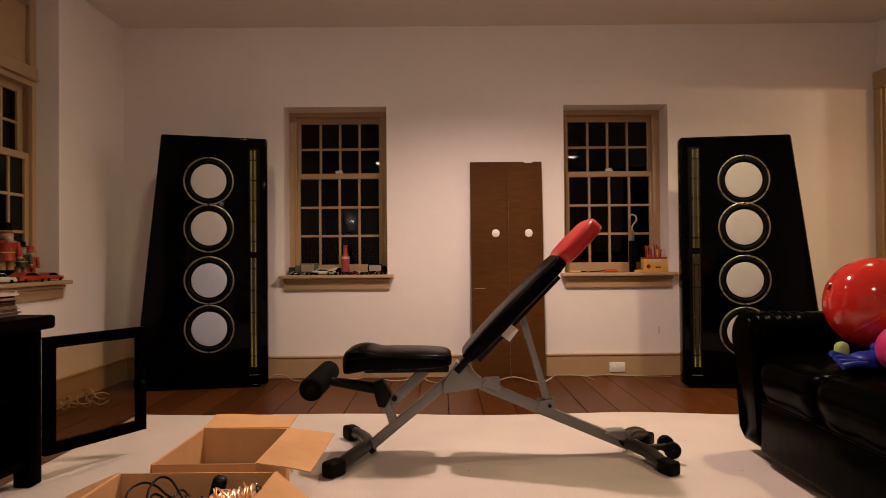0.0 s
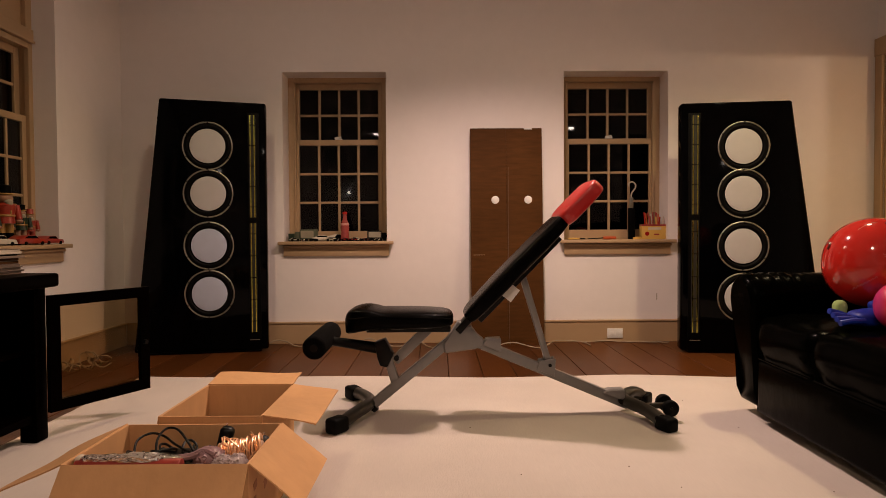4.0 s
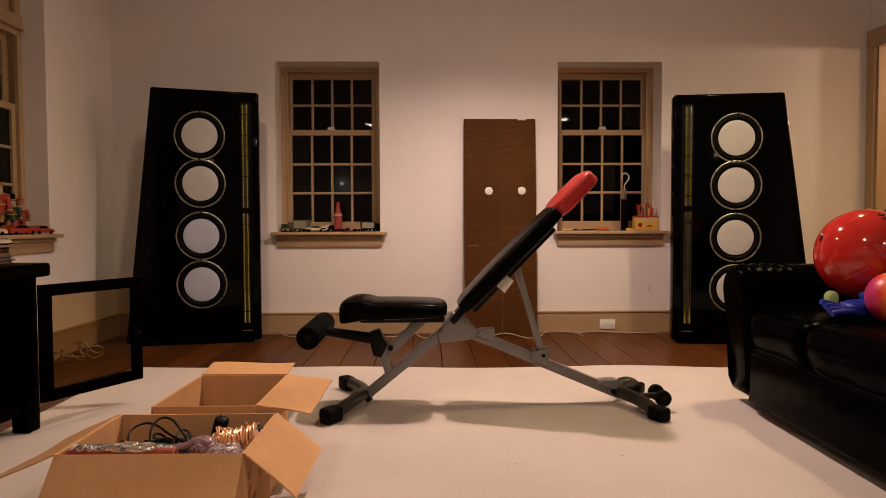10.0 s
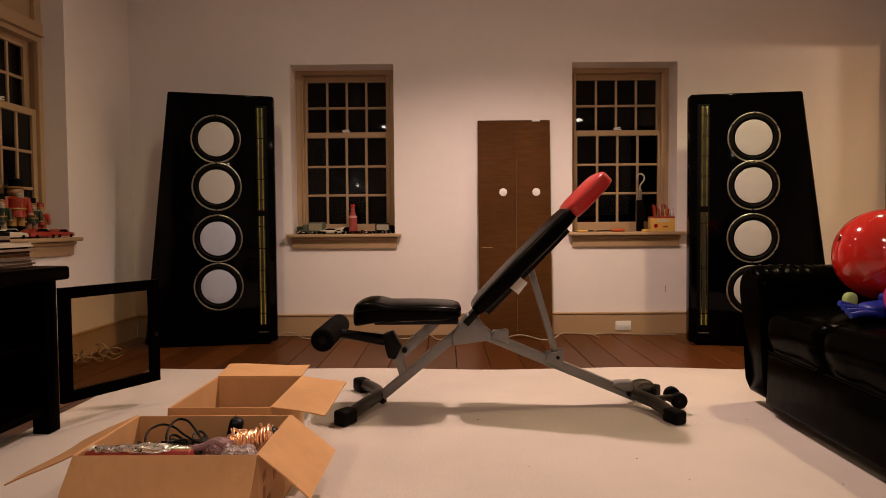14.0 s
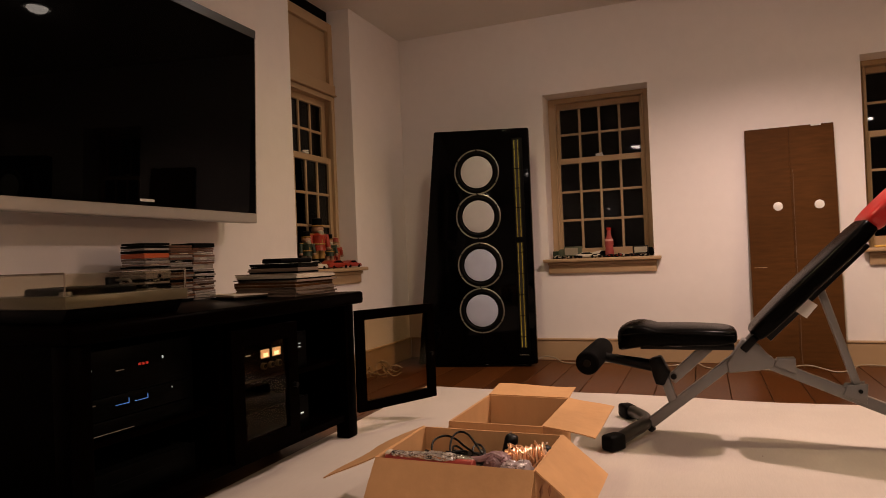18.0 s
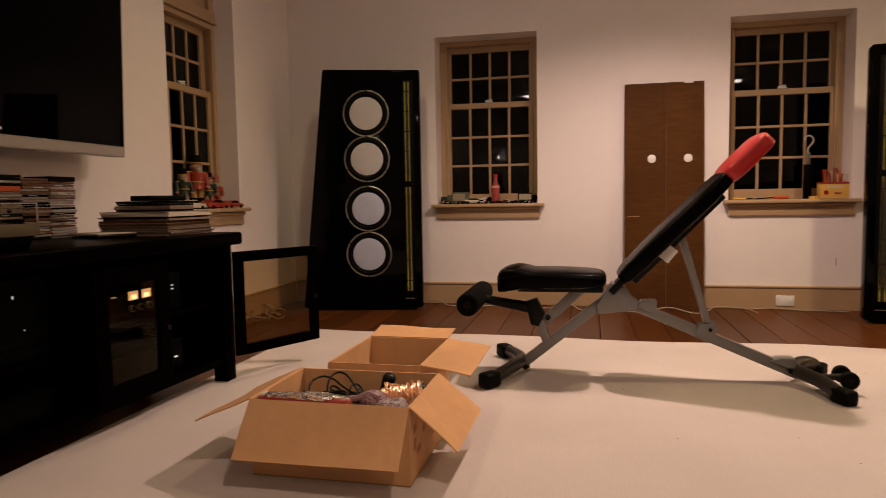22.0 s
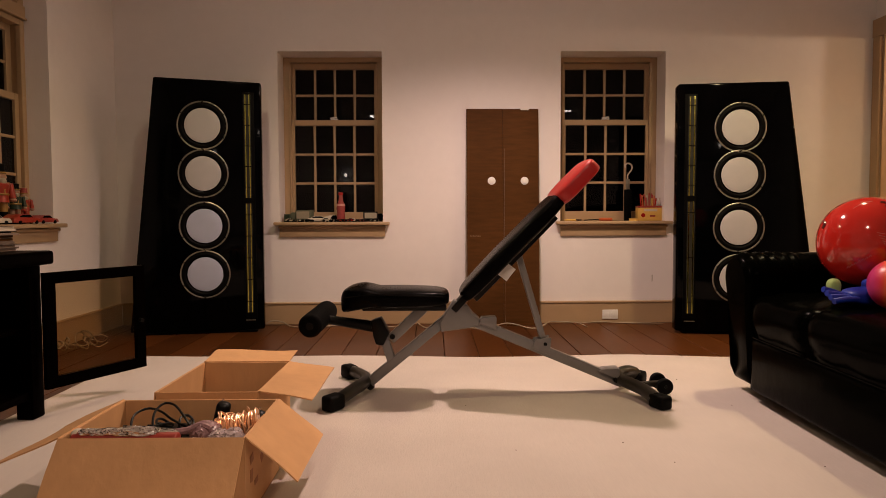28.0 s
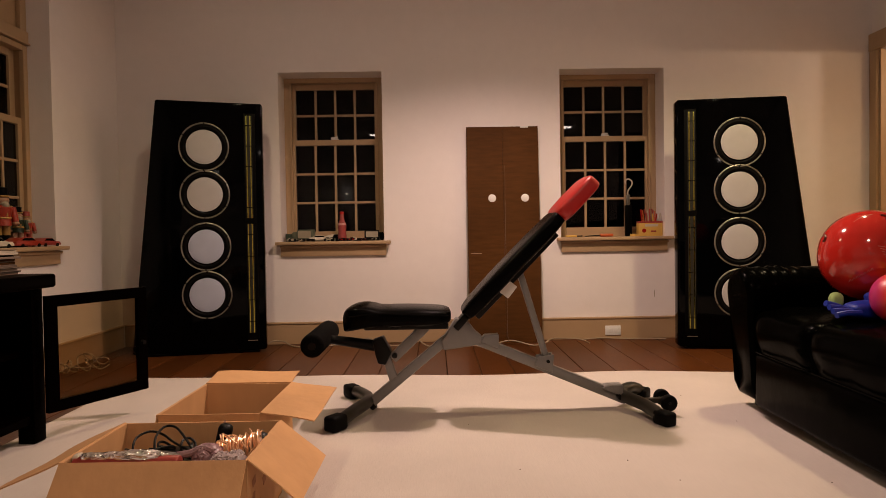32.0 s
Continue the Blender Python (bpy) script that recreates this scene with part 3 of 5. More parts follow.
part("cross_foot", tube([(-0.262, -0.25, 0.032), (-0.215, -0.14, 0.045), (-0.165, 0, 0.055), (-0.205, 0.16, 0.045), (-0.262, 0.27, 0.035)], 0.028, 12), DARKTUBE, bench)
for x, y, a in ((-0.274, -0.262, 56), (-0.275, 0.282, -58)):
    part("rubber_foot", box(-0.045, 0.045, -0.032, 0.032, 0.0, 0.064, 0.014, 3, m=pose(x, y, 0, 0, 0, a)), RUBBER, bench)
part("rear_foot", tube([(1.07, -0.26, 0.035), (1.045, -0.14, 0.048), (0.985, 0, 0.060), (1.03, 0.06, 0.075), (1.085, 0.11, 0.060), (1.11, 0.13, 0.035)], 0.028, 12), DARKTUBE, bench)
for x, y, a in ((1.085, -0.28, -66), (1.12, 0.135, 55)):
    part("rubber_foot", box(-0.048, 0.038, -0.031, 0.031, 0.0, 0.058, 0.014, 3, m=pose(x, y, 0, 0, 0, a)), RUBBER, bench)
for y, z in ((-0.06, 0.062), (-0.15, 0.058)):
    part("wheel", rod((1.145, y - 0.016, z), (1.145, y + 0.016, z), 0.035, 20, bevel=0.008), RUBBER, bench)
def seat_shape():
    b = pillow(-0.265, 0.212, -0.15, 0.15, 0.405, 0.475, 5, 0.012, 2, 0.002)
    for v in b.verts:
        u = max(0.0, (-0.10 - v.co.x) / 0.165)
        u = min(u, 1.0)
        k = (v.co.z - 0.44) / 0.04
        v.co.x += 0.035 * max(0.0, k) ** 1.5 * u
        v.co.z += 0.020 * math.sin(u * 2.2) * (k > -0.3) - 0.038 * u * u * (k < 0.4) * min(1.0, 0.4 - k)
    return b


part("seat_pad", seat_shape(), VINYL, bench)
part("seat_base", box(-0.17, 0.20, -0.09, 0.09, 0.385, 0.412, 0.005), BLACKSTEEL, bench)
ang = -math.degrees(math.atan2(1.04 - 0.468, 0.844 - 0.285))
m = Matrix.Translation((0.285, 0, 0.468)) @ Matrix.Rotation(radians(ang), 4, "Y")
L = 0.80
bm = pillow(-0.03, 0.60, -0.14, 0.14, -0.045, 0.022, 6, 0.008, 3, 0.002)
bm.transform(m)
part("back_pad", bm, VINYL, bench)
bm = pillow(0.565, L, -0.142, 0.142, -0.047, 0.024, 6, 0.006, 4, 0.002)
bm.transform(m)
part("head_pad", bm, REDVINYL, bench, "red vinyl head end")
part("back_frame", beam(m @ Vector((0.0, 0, -0.06)), m @ Vector((0.52, 0, -0.06)), 0.05, 0.03), BLACKSTEEL, bench)
part("strut", beam((0.522, 0, 0.64), (0.644, 0, 0.225), 0.04, 0.028), STEEL, bench)
for y in (-0.034, 0.026):
    part("strut_bracket", prism([(0.585, 0.205), (0.665, 0.172), (0.672, 0.255), (0.655, 0.252), (0.60, 0.245)], 0.008, 0.003, 2, pose(0, y, 0)), STEEL, bench)
part("ladder_bar", beam((0.36, 0, 0.322), (0.60, 0, 0.228), 0.022, 0.012), STEEL, bench)
part("pivot_bolt", rod((0.644, -0.042, 0.225), (0.644, 0.042, 0.225), 0.008, 12), BLACKSTEEL, bench)
part("hinge_block", box(-0.045, 0.045, -0.05, 0.05, -0.016, 0.016, 0.005, m=pose(0.262, 0, 0.412, 0, -48, 0)), BLACKSTEEL, bench)
part("collar", rod((-0.165, 0, 0.036), (-0.145, 0, 0.052), 0.034, 16, bevel=0.004), BLACKSTEEL, bench)
part("ladder_stop", prism([(0.345, 0.318), (0.425, 0.285), (0.425, 0.348), (0.36, 0.345)], 0.06, 0.003, 2, pose(0, -0.035, 0)), STEEL, bench)
part("rear_stop", prism([(0.885, 0.10), (0.98, 0.06), (0.98, 0.112), (0.92, 0.110)], 0.07, 0.003, 2, pose(0, -0.04, 0)), STEEL, bench)
part("leg_arm", rod((-0.09, 0, 0.296), (-0.372, 0, 0.342), 0.027, 16, r2=0.019), BLACKSTEEL, bench)
part("arm_clamp", prism([(-0.128, 0.262), (-0.117, 0.226), (-0.083, 0.220), (-0.056, 0.276), (-0.093, 0.347), (-0.141, 0.330)], 0.07, 0.006, 2, pose(0, -0.035, 0)), BLACKSTEEL, bench)
part("foam_roller", rod((-0.374, -0.23, 0.343), (-0.374, 0.23, 0.343), 0.050, 28, bevel=0.016), FOAM, bench)
part("roller_end", rod((-0.374, -0.234, 0.343), (-0.374, 0.234, 0.343), 0.016, 16), BLACKSTEEL, bench)
part("knob", rod((-0.042, -0.036, 0.262), (-0.042, -0.018, 0.262), 0.012, 16), BLACKSTEEL, bench)
part("knob", rod((0.965, -0.04, 0.06), (0.965, -0.02, 0.06), 0.013, 16), BLACKSTEEL, bench)
part("tag", box(-0.024, 0.024, -0.001, 0.001, -0.036, 0.03, m=pose(0.47, -0.06, 0.555, 0, 38, 0)), WHITEPLASTIC, bench, "small white paper tag", smooth=False)
part("wheel_axle", rod((1.145, -0.17, 0.060), (1.145, -0.03, 0.060), 0.007, 10), BLACKSTEEL, bench)
part("wheel_bracket", beam((1.055, -0.10, 0.055), (1.145, -0.10, 0.060), 0.03, 0.022), DARKTUBE, bench)
part("pad_piping", tube([(-0.235, -0.152, 0.452), (-0.12, -0.155, 0.463), (0.05, -0.155, 0.458), (0.20, -0.150, 0.452)], 0.0035, 6), VINYL, bench, "raised seat piping")

# ---- sofa ----
sofa = thing("sofa", "black leather sofa with rolled arm and creased seat", "sofa", pose(1.575, 3.30, 0.008, 0, 0, -0.8))
part("base", box(-0.061, 0.92, -2.19, -0.24, 0.04, 0.275, 0.022, 3), LEATHER, sofa)


def arm(y0, y1, seed):
    """A padded arm with a rounded, slightly overhanging top, puckered towards its front."""
    own = bmesh.new()
    x0, x1, nx, nr = -0.088, 0.9, 90, 40
    yc, hw = (y0 + y1) / 2, (y1 - y0) / 2
    rings = []
    for i in range(nx + 1):
        x = x0 + (x1 - x0) * i / nx
        e = min(1.0, (x - x0) / 0.06)
        k = math.sqrt(max(0.0, 1 - (1 - e) ** 2)) * 0.16 + 0.84 if e < 1 else 1.0
        ring = []
        for r in range(nr):
            u = r / (nr - 1)
            if u < 0.22:
                y, z = -hw * 0.86, 0.045 + (0.47 - 0.045) * u / 0.22
            elif u > 0.78:
                y, z = hw * 0.86, 0.045 + (0.47 - 0.045) * (1 - u) / 0.22
            else:
                a = math.pi * (1.12 - 1.24 * (u - 0.22) / 0.56)
                y, z = math.cos(a) * hw * 0.98, 0.522 + math.sin(a) * 0.112
                f = math.sin(x * 140 + 3 * noise.noise(Vector((x * 9, y * 6, seed))))
                amp = max(0.0, 1 - abs(x - x0 - 0.16) / 0.17) + 0.25 * max(0.0, noise.noise(Vector((x * 4, seed, 2))))
                z += 0.0062 * f * amp * math.sin(max(0.0, min(math.pi, a)))
            front = max(0.0, 1 - (x - x0) / 0.25)
            lean = 0.055 * (0.62 - z) + 0.02 * max(0.0, (0.10 - z) / 0.06) ** 2
            ring.append(own.verts.new((x + lean * front, yc + y * k, 0.30 + (z - 0.30) * (0.5 + 0.5 * k))))
        rings.append(ring)
    for a, b in zip(rings, rings[1:]):
        for r in range(nr):
            q = (r + 1) % nr
            own.faces.new((a[r], a[q], b[q], b[r]))
    own.faces.new(rings[0])
    own.faces.new(rings[-1])
    return own


part("arm", arm(-0.25, -0.01, 1), LEATHER, sofa)
part("arm", arm(-2.42, -2.18, 2), LEATHER, sofa)
for k, (y1, w) in enumerate(((-0.255, 0.415), (-0.672, 0.748), (-1.422, 0.756))):
    part("back_cushion", pillow(0.43, 0.86, y1 - w, y1, 0.42, 0.90, 5, 0.03, 20 + k, 0.012), LEATHER, sofa)


def seat_cushion(y0, y1, seed):
    """A seat cushion with a soft rolled front, puckers running in from its side seams and a sagging top."""
    own = pillow(-0.050, 0.64, y0 - 0.045, y1 + 0.045, 0.19, 0.462, 9, 0.022, seed, 0.008)
    for v in own.verts:
        edge = min(v.co.y - y0, y1 - v.co.y)
        pucker = min(1.0, max(0.0, 1 - edge / 0.12))
        v.co.z += 0.006 * pucker * math.sin(v.co.x * 46 + seed) * (v.co.z > 0.40)
        v.co.x -= 0.026 * math.sin(math.pi * min(1.0, max(0.0, (v.co.z - 0.285) / 0.18))) * (v.co.x < 0.05)
    return own


for k, (y0, y1) in enumerate(((-0.672, -0.252), (-1.421, -0.673), (-2.178, -1.422))):
    c = part("seat_cushion", seat_cushion(y0, y1, 10 + k), LEATHER, sofa)
    part("welt", tube([(-0.064, y0 + 0.02, 0.279), (-0.066, (y0 + y1) / 2, 0.278), (-0.064, y1 - 0.02, 0.279)], 0.004, 8), LEATHER, c, "stitched lower seam")
part("back", box(0.72, 0.95, -2.40, -0.02, 0.05, 0.80, 0.05, 4), LEATHER, sofa)
for x in (0.06, 0.86):
    for y in (-2.3, -0.1):
        part("foot", box(x - 0.035, x + 0.035, y - 0.035, y + 0.035, 0.0, 0.05, 0.004), DARKWOOD, sofa)

# ---- media cabinet ----
cab = thing("media_cabinet", "espresso wood media cabinet with one glass door open", "cabinet", pose(-1.44, 2.96, 0.008, 0, 0, -3))
CW, CD, CH, END = 1.465, 0.52, 0.668, -0.075
part("top", box(-CD - 0.02, 0.05, -CW - 0.03, END + 0.06, CH - 0.055, CH, 0.012, 3), DARKWOOD, cab)
for y in (-CW + 0.03, END):
    for x in (-CD + 0.03, -0.03):
        part("leg", box(x - 0.035, x + 0.035, y - 0.035, y + 0.035, 0, CH - 0.056, 0.004), DARKWOOD, cab)
part("side_panel", box(-CD + 0.05, -0.05, END - 0.015, END + 0.01, 0.10, CH - 0.057), DARKWOOD, cab)
part("side_panel", box(-CD + 0.05, -0.05, -CW + 0.02, -CW + 0.045, 0.10, CH - 0.057), DARKWOOD, cab)
part("back_panel", box(-CD + 0.01, -CD + 0.025, -CW + 0.05, END - 0.02, 0.10, CH - 0.057), DARKWOOD, cab)
part("bottom_shelf", box(-CD + 0.03, -0.01, -CW + 0.05, END - 0.02, 0.08, 0.11), DARKWOOD, cab)
part("shelf", box(-CD + 0.03, -0.04, -CW + 0.05, -0.893, 0.300, 0.318), DARKWOOD, cab)
part("shelf", box(-CD + 0.03, -0.04, -0.867, END - 0.02, 0.346, 0.366), DARKWOOD, cab)
part("divider", box(-CD + 0.03, -0.015, -0.892, -0.868, 0.11, CH - 0.057), DARKWOOD, cab)

def glass_door(m, w, parent, label="", s=0.062):
    z0, z1 = 0.110, 0.58
    b = bmesh.new()
    def quad(x, z):
        return [b.verts.new((x, -0.022, z)), b.verts.new((x, 0, z))]
    ring = [[quad(*p) for p in c] for c in (((0, z0), (w, z0), (w, z1), (0, z1)), ((s, z0 + s), (w - s, z0 + s), (w - s, z1 - s), (s, z1 - s)))]
    for i in range(4):
        j = (i + 1) % 4
        o, q = ring[0], ring[1]
        for k in (0, 1):
            b.faces.new((o[i][k], o[j][k], q[j][k], q[i][k]))
        b.faces.new((o[i][0], o[j][0], o[j][1], o[i][1]))
        b.faces.new((q[i][0], q[j][0], q[j][1], q[i][1]))
    b.transform(m)
    d = part("door", b, DARKWOOD, parent, label, smooth=False)
    g = box(s - 0.004, w - s + 0.004, -0.013, -0.009, z0 + s - 0.004, z1 - s + 0.004)
    g.transform(m)
    g = part("door_glass", g, CABGLASS, d, "clear glass pane", smooth=False)
    g.visible_shadow = False
    k = rod((w - 0.03, -0.022, 0.33), (w - 0.03, -0.04, 0.33), 0.010, 12)
    k.transform(m)
    part("knob", k, BLACKSTEEL, d)
    return d


glass_door(Matrix.Translation((0.020, END + 0.012, 0)) @ Matrix.Rotation(radians(66), 4, "Z"), 0.470, cab, "glazed door standing open", 0.046)
glass_door(Matrix.Translation((0.005, -0.872, 0)) @ Matrix.Rotation(radians(90), 4, "Z"), 0.375, cab)

# ---- television ----
tv = thing("television", "large wall-mounted television with silver bezel, switched off", "television", pose(-2.0, 2.273, 1.523, 2.0, 0, 90))
TW, THH = 1.444, 0.985
part("bezel", box(-TW / 2, TW / 2, 0.0, 0.07, -THH / 2, THH / 2, 0.006), SILVER, tv, smooth=False)
part("screen", box(-TW / 2 + 0.042, TW / 2 - 0.014, -0.003, 0.004, -THH / 2 + 0.05, THH / 2 - 0.02), SCREEN, tv, smooth=False)
# upper bezel: the lamplight it reflects is put into its grey colour
part("top_strip", box(-TW / 2 + 0.008, TW / 2 - 0.008, -0.004, 0.003, THH / 2 - 0.046, THH / 2 - 0.004, 0.001), SHEENSTRIP, tv, "upper frame strip with its grey sheen in the colour", smooth=False)
part("maker_mark", box(-0.035, 0.04, -0.004, -0.003, -THH / 2 + 0.066, -THH / 2 + 0.077), WHITEPLASTIC, tv, "small pale maker mark", smooth=False)
part("wall_bracket", box(-0.35, 0.35, 0.07, 0.198, -0.25, 0.25, 0.01), MATTBLACK, tv)

# ---- cardboard boxes ----
def carton(name, m, w, d, h, flaps, label):
    """An open carton: w along x, d along y; flaps: side, length, angle from upright, skew."""
    t = thing(name, label, "cardboard box", m, "open cardboard boxes")
    k = 0.005
    part("side", box(0, w, 0, k, 0.004, h), CARD, t, smooth=False)
    part("side", box(0, w, d - k, d, 0.004, h), CARD, t, smooth=False)
    part("side", box(0, k, k, d - k, 0.004, h), CARD, t, smooth=False)
    part("side", box(w - k, w, k, d - k, 0.004, h), CARD, t, smooth=False)
    # same card, darker: the shade inside the box is put into its colour
    part("bottom", box(0, w, 0, d, 0, 0.004), CARDSHADE, t, smooth=False)
    for side, ln, a in flaps:
        b = bmesh.new()
        n = 6
        span = w if side in "fb" else d
        rows = []
        for j in range(n + 1):
            u = ln * j / n
            row = []
            for i in range(7):
                s = span * i / 6
                bend = 0.004 * math.sin(5 * s / span + j * 0.6) * j / n
                row.append(b.verts.new((s, bend, u)))
            rows.append(row)
        for j in range(n):
            for i in range(6):
                b.faces.new((rows[j][i], rows[j][i + 1], rows[j + 1][i + 1], rows[j + 1][i]))
        r = bmesh.ops.extrude_face_region(b, geom=b.faces[:])
        bmesh.ops.translate(b, vec=(0, 0.004, 0), verts=[v for v in r["geom"] if isinstance(v, bmesh.types.BMVert)])
        base = {"f": pose(0, 0, h), "b": pose(w, d, h, 0, 0, 180), "r": pose(w, 0, h, 0, 0, 90), "l": pose(0, d, h, 0, 0, -90)}[side]
        b.transform(base @ Matrix.Rotation(radians(a), 4, "X"))
        part("flap", b, CARD, t)
    return t


box_1 = carton("cardboard_box", pose(-0.831, 1.951, 0.008, 0, 0, -0.3), 0.482, 0.364, 0.2265, [("f", 0.178, 140), ("r", 0.18, 131), ("l", 0.2, 114)], "open brown cardboard box filled with cords and ornaments")
# faded red printed marks on the side below the open flap
for y, z, w, h, tilt in ((0.06, 0.150, 0.030, 0.022, 12), (0.055, 0.105, 0.022, 0.034, -8), (0.10, 0.075, 0.034, 0.016, 4), (0.16, 0.120, 0.026, 0.026, 20)):
    part("printed_mark", box(-0.0004, 0.0006, -w / 2, w / 2, -h / 2, h / 2, m=pose(0.4826, y, z, tilt, 0, 0)), PRINTRED, box_1, "faded red print", smooth=False)
carton("cardboard_box", pose(-0.754, 2.367, 0.008, 0, 0, -0.8), 0.331, 0.436, 0.236, [("b", 0.145, 84), ("r", 0.175, 99), ("l", 0.12, 172)], "open brown cardboard box, nearly empty")


# ---- small things ----
def blend(pieces):
    """Joins coloured pieces [(bmesh, material)] into one mesh with several materials."""
    own, mats = bmesh.new(), []
    for b, m in pieces:
        if m not in mats:
            mats.append(m)
        bmesh.ops.recalc_face_normals(b, faces=b.faces)
        for f in b.faces:
            f.material_index = mats.index(m)
        join(own, b)
    return own, mats


def ball(c, r, seg=24, sx=1, sy=1, sz=1):
    b = bmesh.new()
    bmesh.ops.create_uvsphere(b, u_segments=seg, v_segments=seg // 2, radius=r, matrix=Matrix.Translation(c) @ Matrix.Diagonal((sx, sy, sz, 1)))
    return b


# socket on the skirting
t = thing("wall_outlet", "white double power outlet set in the skirting board", "outlet", pose(1.414, YB - 0.0205, 0.028))
part("plate", box(0, 0.118, -0.006, 0, 0, 0.072, 0.003), WHITEPLASTIC, t)
for x in (0.034, 0.084):
    part("socket", box(x - 0.016, x + 0.016, -0.0068, -0.005, 0.018, 0.054, 0.0015), WHITEPLASTIC, t)

# dark scuff on the plaster under the second window
solid("wall_scuff", box(-0.003, 0.003, -0.0012, 0.0, -0.025, 0.025, 0.001, 1), OLDCREAM, "small dark vertical scuff on the plaster", "scuff", pose(1.795, YB, 0.335))

# cords along the wall
def cord(pts, r, material, label, name="cable"):
    solid(name, tube(pts, r), material, label, "cable", group="loose cables")


cord([(-1.12, 5.10, 0.005), (-1.06, 5.13, 0.035), (-0.98, 5.12, 0.03), (-0.90, 5.06, 0.006), (-0.78, 5.03, 0.005), (-0.6, 5.08, 0.005), (-0.42, 5.10, 0.012)], 0.005, CABLE, "beige speaker cable lying along the skirting board")
cord([(-0.45, 5.12, 0.005), (-0.36, 5.10, 0.05), (-0.25, 5.06, 0.008), (-0.12, 5.03, 0.005), (0.0, 5.08, 0.03), (0.08, 4.98, 0.005), (0.2, 4.93, 0.005), (0.34, 4.99, 0.005), (0.5, 4.93, 0.005), (0.68, 5.0, 0.03), (0.84, 4.92, 0.005), (0.95, 4.98, 0.02)], 0.0045, CABLE, "looped beige cable lying below the leaning boards")
cord([(0.9, 4.93, 0.005), (0.98, 5.03, 0.03), (1.07, 5.12, 0.02), (1.2, 5.12, 0.012), (1.24, 5.08, 0.005), (1.25, 4.98, 0.005)], 0.004, CABLE, "beige cable end curling onto the boards")
cord([(1.22, 5.13, 0.005), (1.38, 5.15, 0.012), (1.52, 5.14, 0.006), (1.7, 5.12, 0.006), (1.85, 5.1, 0.005)], 0.004, CABLE, "thin beige cable lying under the outlet")
pts = []
for k in range(66):
    a = k * 0.95
    r = 0.052 + 0.026 * math.sin(k * 1.7) * math.sin(k * 0.31)
    pts.append((-2.06 + 0.0028 * k + 0.9 * r * math.cos(a + 0.4 * math.sin(k * 0.6)), 3.86 + 0.0066 * k + 0.06 * math.sin(a * 0.7 + 0.9 * math.sin(k * 0.23)), 0.078 + 0.95 * r * math.sin(a) * (0.7 + 0.3 * math.sin(k * 0.5))))
cord(pts, 0.0038, CABLE, "tangled coil of pale cable beside the side wall")
cord([(0.664, 5.072, 1.30), (0.660, 5.046, 0.9), (0.660, 5.033, 0.7), (0.664, 5.018, 0.4), (0.660, 5.0, 0.1), (0.67, 4.98, 0.006)], 0.0011, SLEEVE, "thin pale string hanging on the boards")


# ---- toys on the sills ----
def toy_car(m, paint, label, length=0.12, tall=0.034):
    t = thing("toy_car", label, "toy car", m, "toy cars on the sills")
    l = length / 2
    w = length * 0.21
    out = [(-l, 0.008), (l, 0.008), (l, 0.018), (l * 0.9, tall * 0.58), (l * 0.42, tall * 0.64), (l * 0.14, tall), (-l * 0.42, tall), (-l * 0.78, tall * 0.68), (-l, tall * 0.6)]
    part("body", prism(out, 2 * w, 0.003, 2, pose(0, -w, 0)), paint, t)
    part("window_band", prism([(l * 0.36, tall * 0.66), (l * 0.13, tall * 0.94), (-l * 0.40, tall * 0.94), (-l * 0.66, tall * 0.7)], 2 * w + 0.001, 0.0, 1, pose(0, -w - 0.0005, 0)), SCREEN, t, smooth=False)
    for x in (-l * 0.58, l * 0.6):
        for y in (-w, w):
            part("wheel", rod((x, y - 0.004, 0.010), (x, y + 0.004, 0.010), 0.010, 14), RUBBER, t)
    return t


SZ = WZ0 + 0.0255
def truck(m, paint, bodym, label, s=1.0):
    t = thing("toy_truck", label, "toy truck", m, "toy vehicles on the window sill")
    part("cab", prism([(0.028 * s, 0.012), (0.062 * s, 0.012), (0.062 * s, 0.03 * s), (0.05 * s, 0.05 * s), (0.028 * s, 0.05 * s)], 0.04 * s, 0.003, 2, pose(0, -0.02 * s, 0)), paint, t)
    part("load", box(-0.06 * s, 0.025 * s, -0.022 * s, 0.022 * s, 0.014, 0.062 * s, 0.003), paint, t)
    for y in (-0.0225, 0.0215):
        part("side_panel", box(-0.054 * s, 0.019 * s, y * s, (y + 0.001) * s, 0.026, 0.055 * s), bodym, t, smooth=False)
    part("windscreen", box(0.0505 * s, 0.0515 * s, -0.016 * s, 0.016 * s, 0.034 * s, 0.046 * s, m=pose(0.004 * s, 0, 0)), SCREEN, t, smooth=False)
    for x in (-0.04 * s, 0.045 * s):
        for y in (-0.021 * s, 0.021 * s):
            part("wheel", rod((x, y - 0.004, 0.011), (x, y + 0.004, 0.011), 0.011, 14), RUBBER, t)


truck(pose(-0.855, 5.275, SZ, 0, 0, 165), OLDGREEN, OLDCREAM, "green and cream toy delivery truck on the sill", 1.45)
truck(pose(-0.955, 5.31, SZ, 0, 0, 80), GREEN, GREEN, "small dark green toy truck on the sill", 0.95)
truck(pose(-0.315, 5.29, SZ, 0, 0, 10), MATTBLACK, OLDCREAM, "dark toy lorry with pale load on the sill", 1.25)
toy_car(pose(-0.715, 5.25, SZ, 0, 0, 10), CREAM, "long cream toy sports car on the sill", 0.18, 0.045)
toy_car(pose(-0.625, 5.335, SZ, 0, 0, -160), FACE, "small black toy car on the sill", 0.09, 0.05)
toy_car(pose(-0.475, 5.26, SZ, 0, 0, 15), RED, "small red toy car on the sill", 0.07, 0.024)
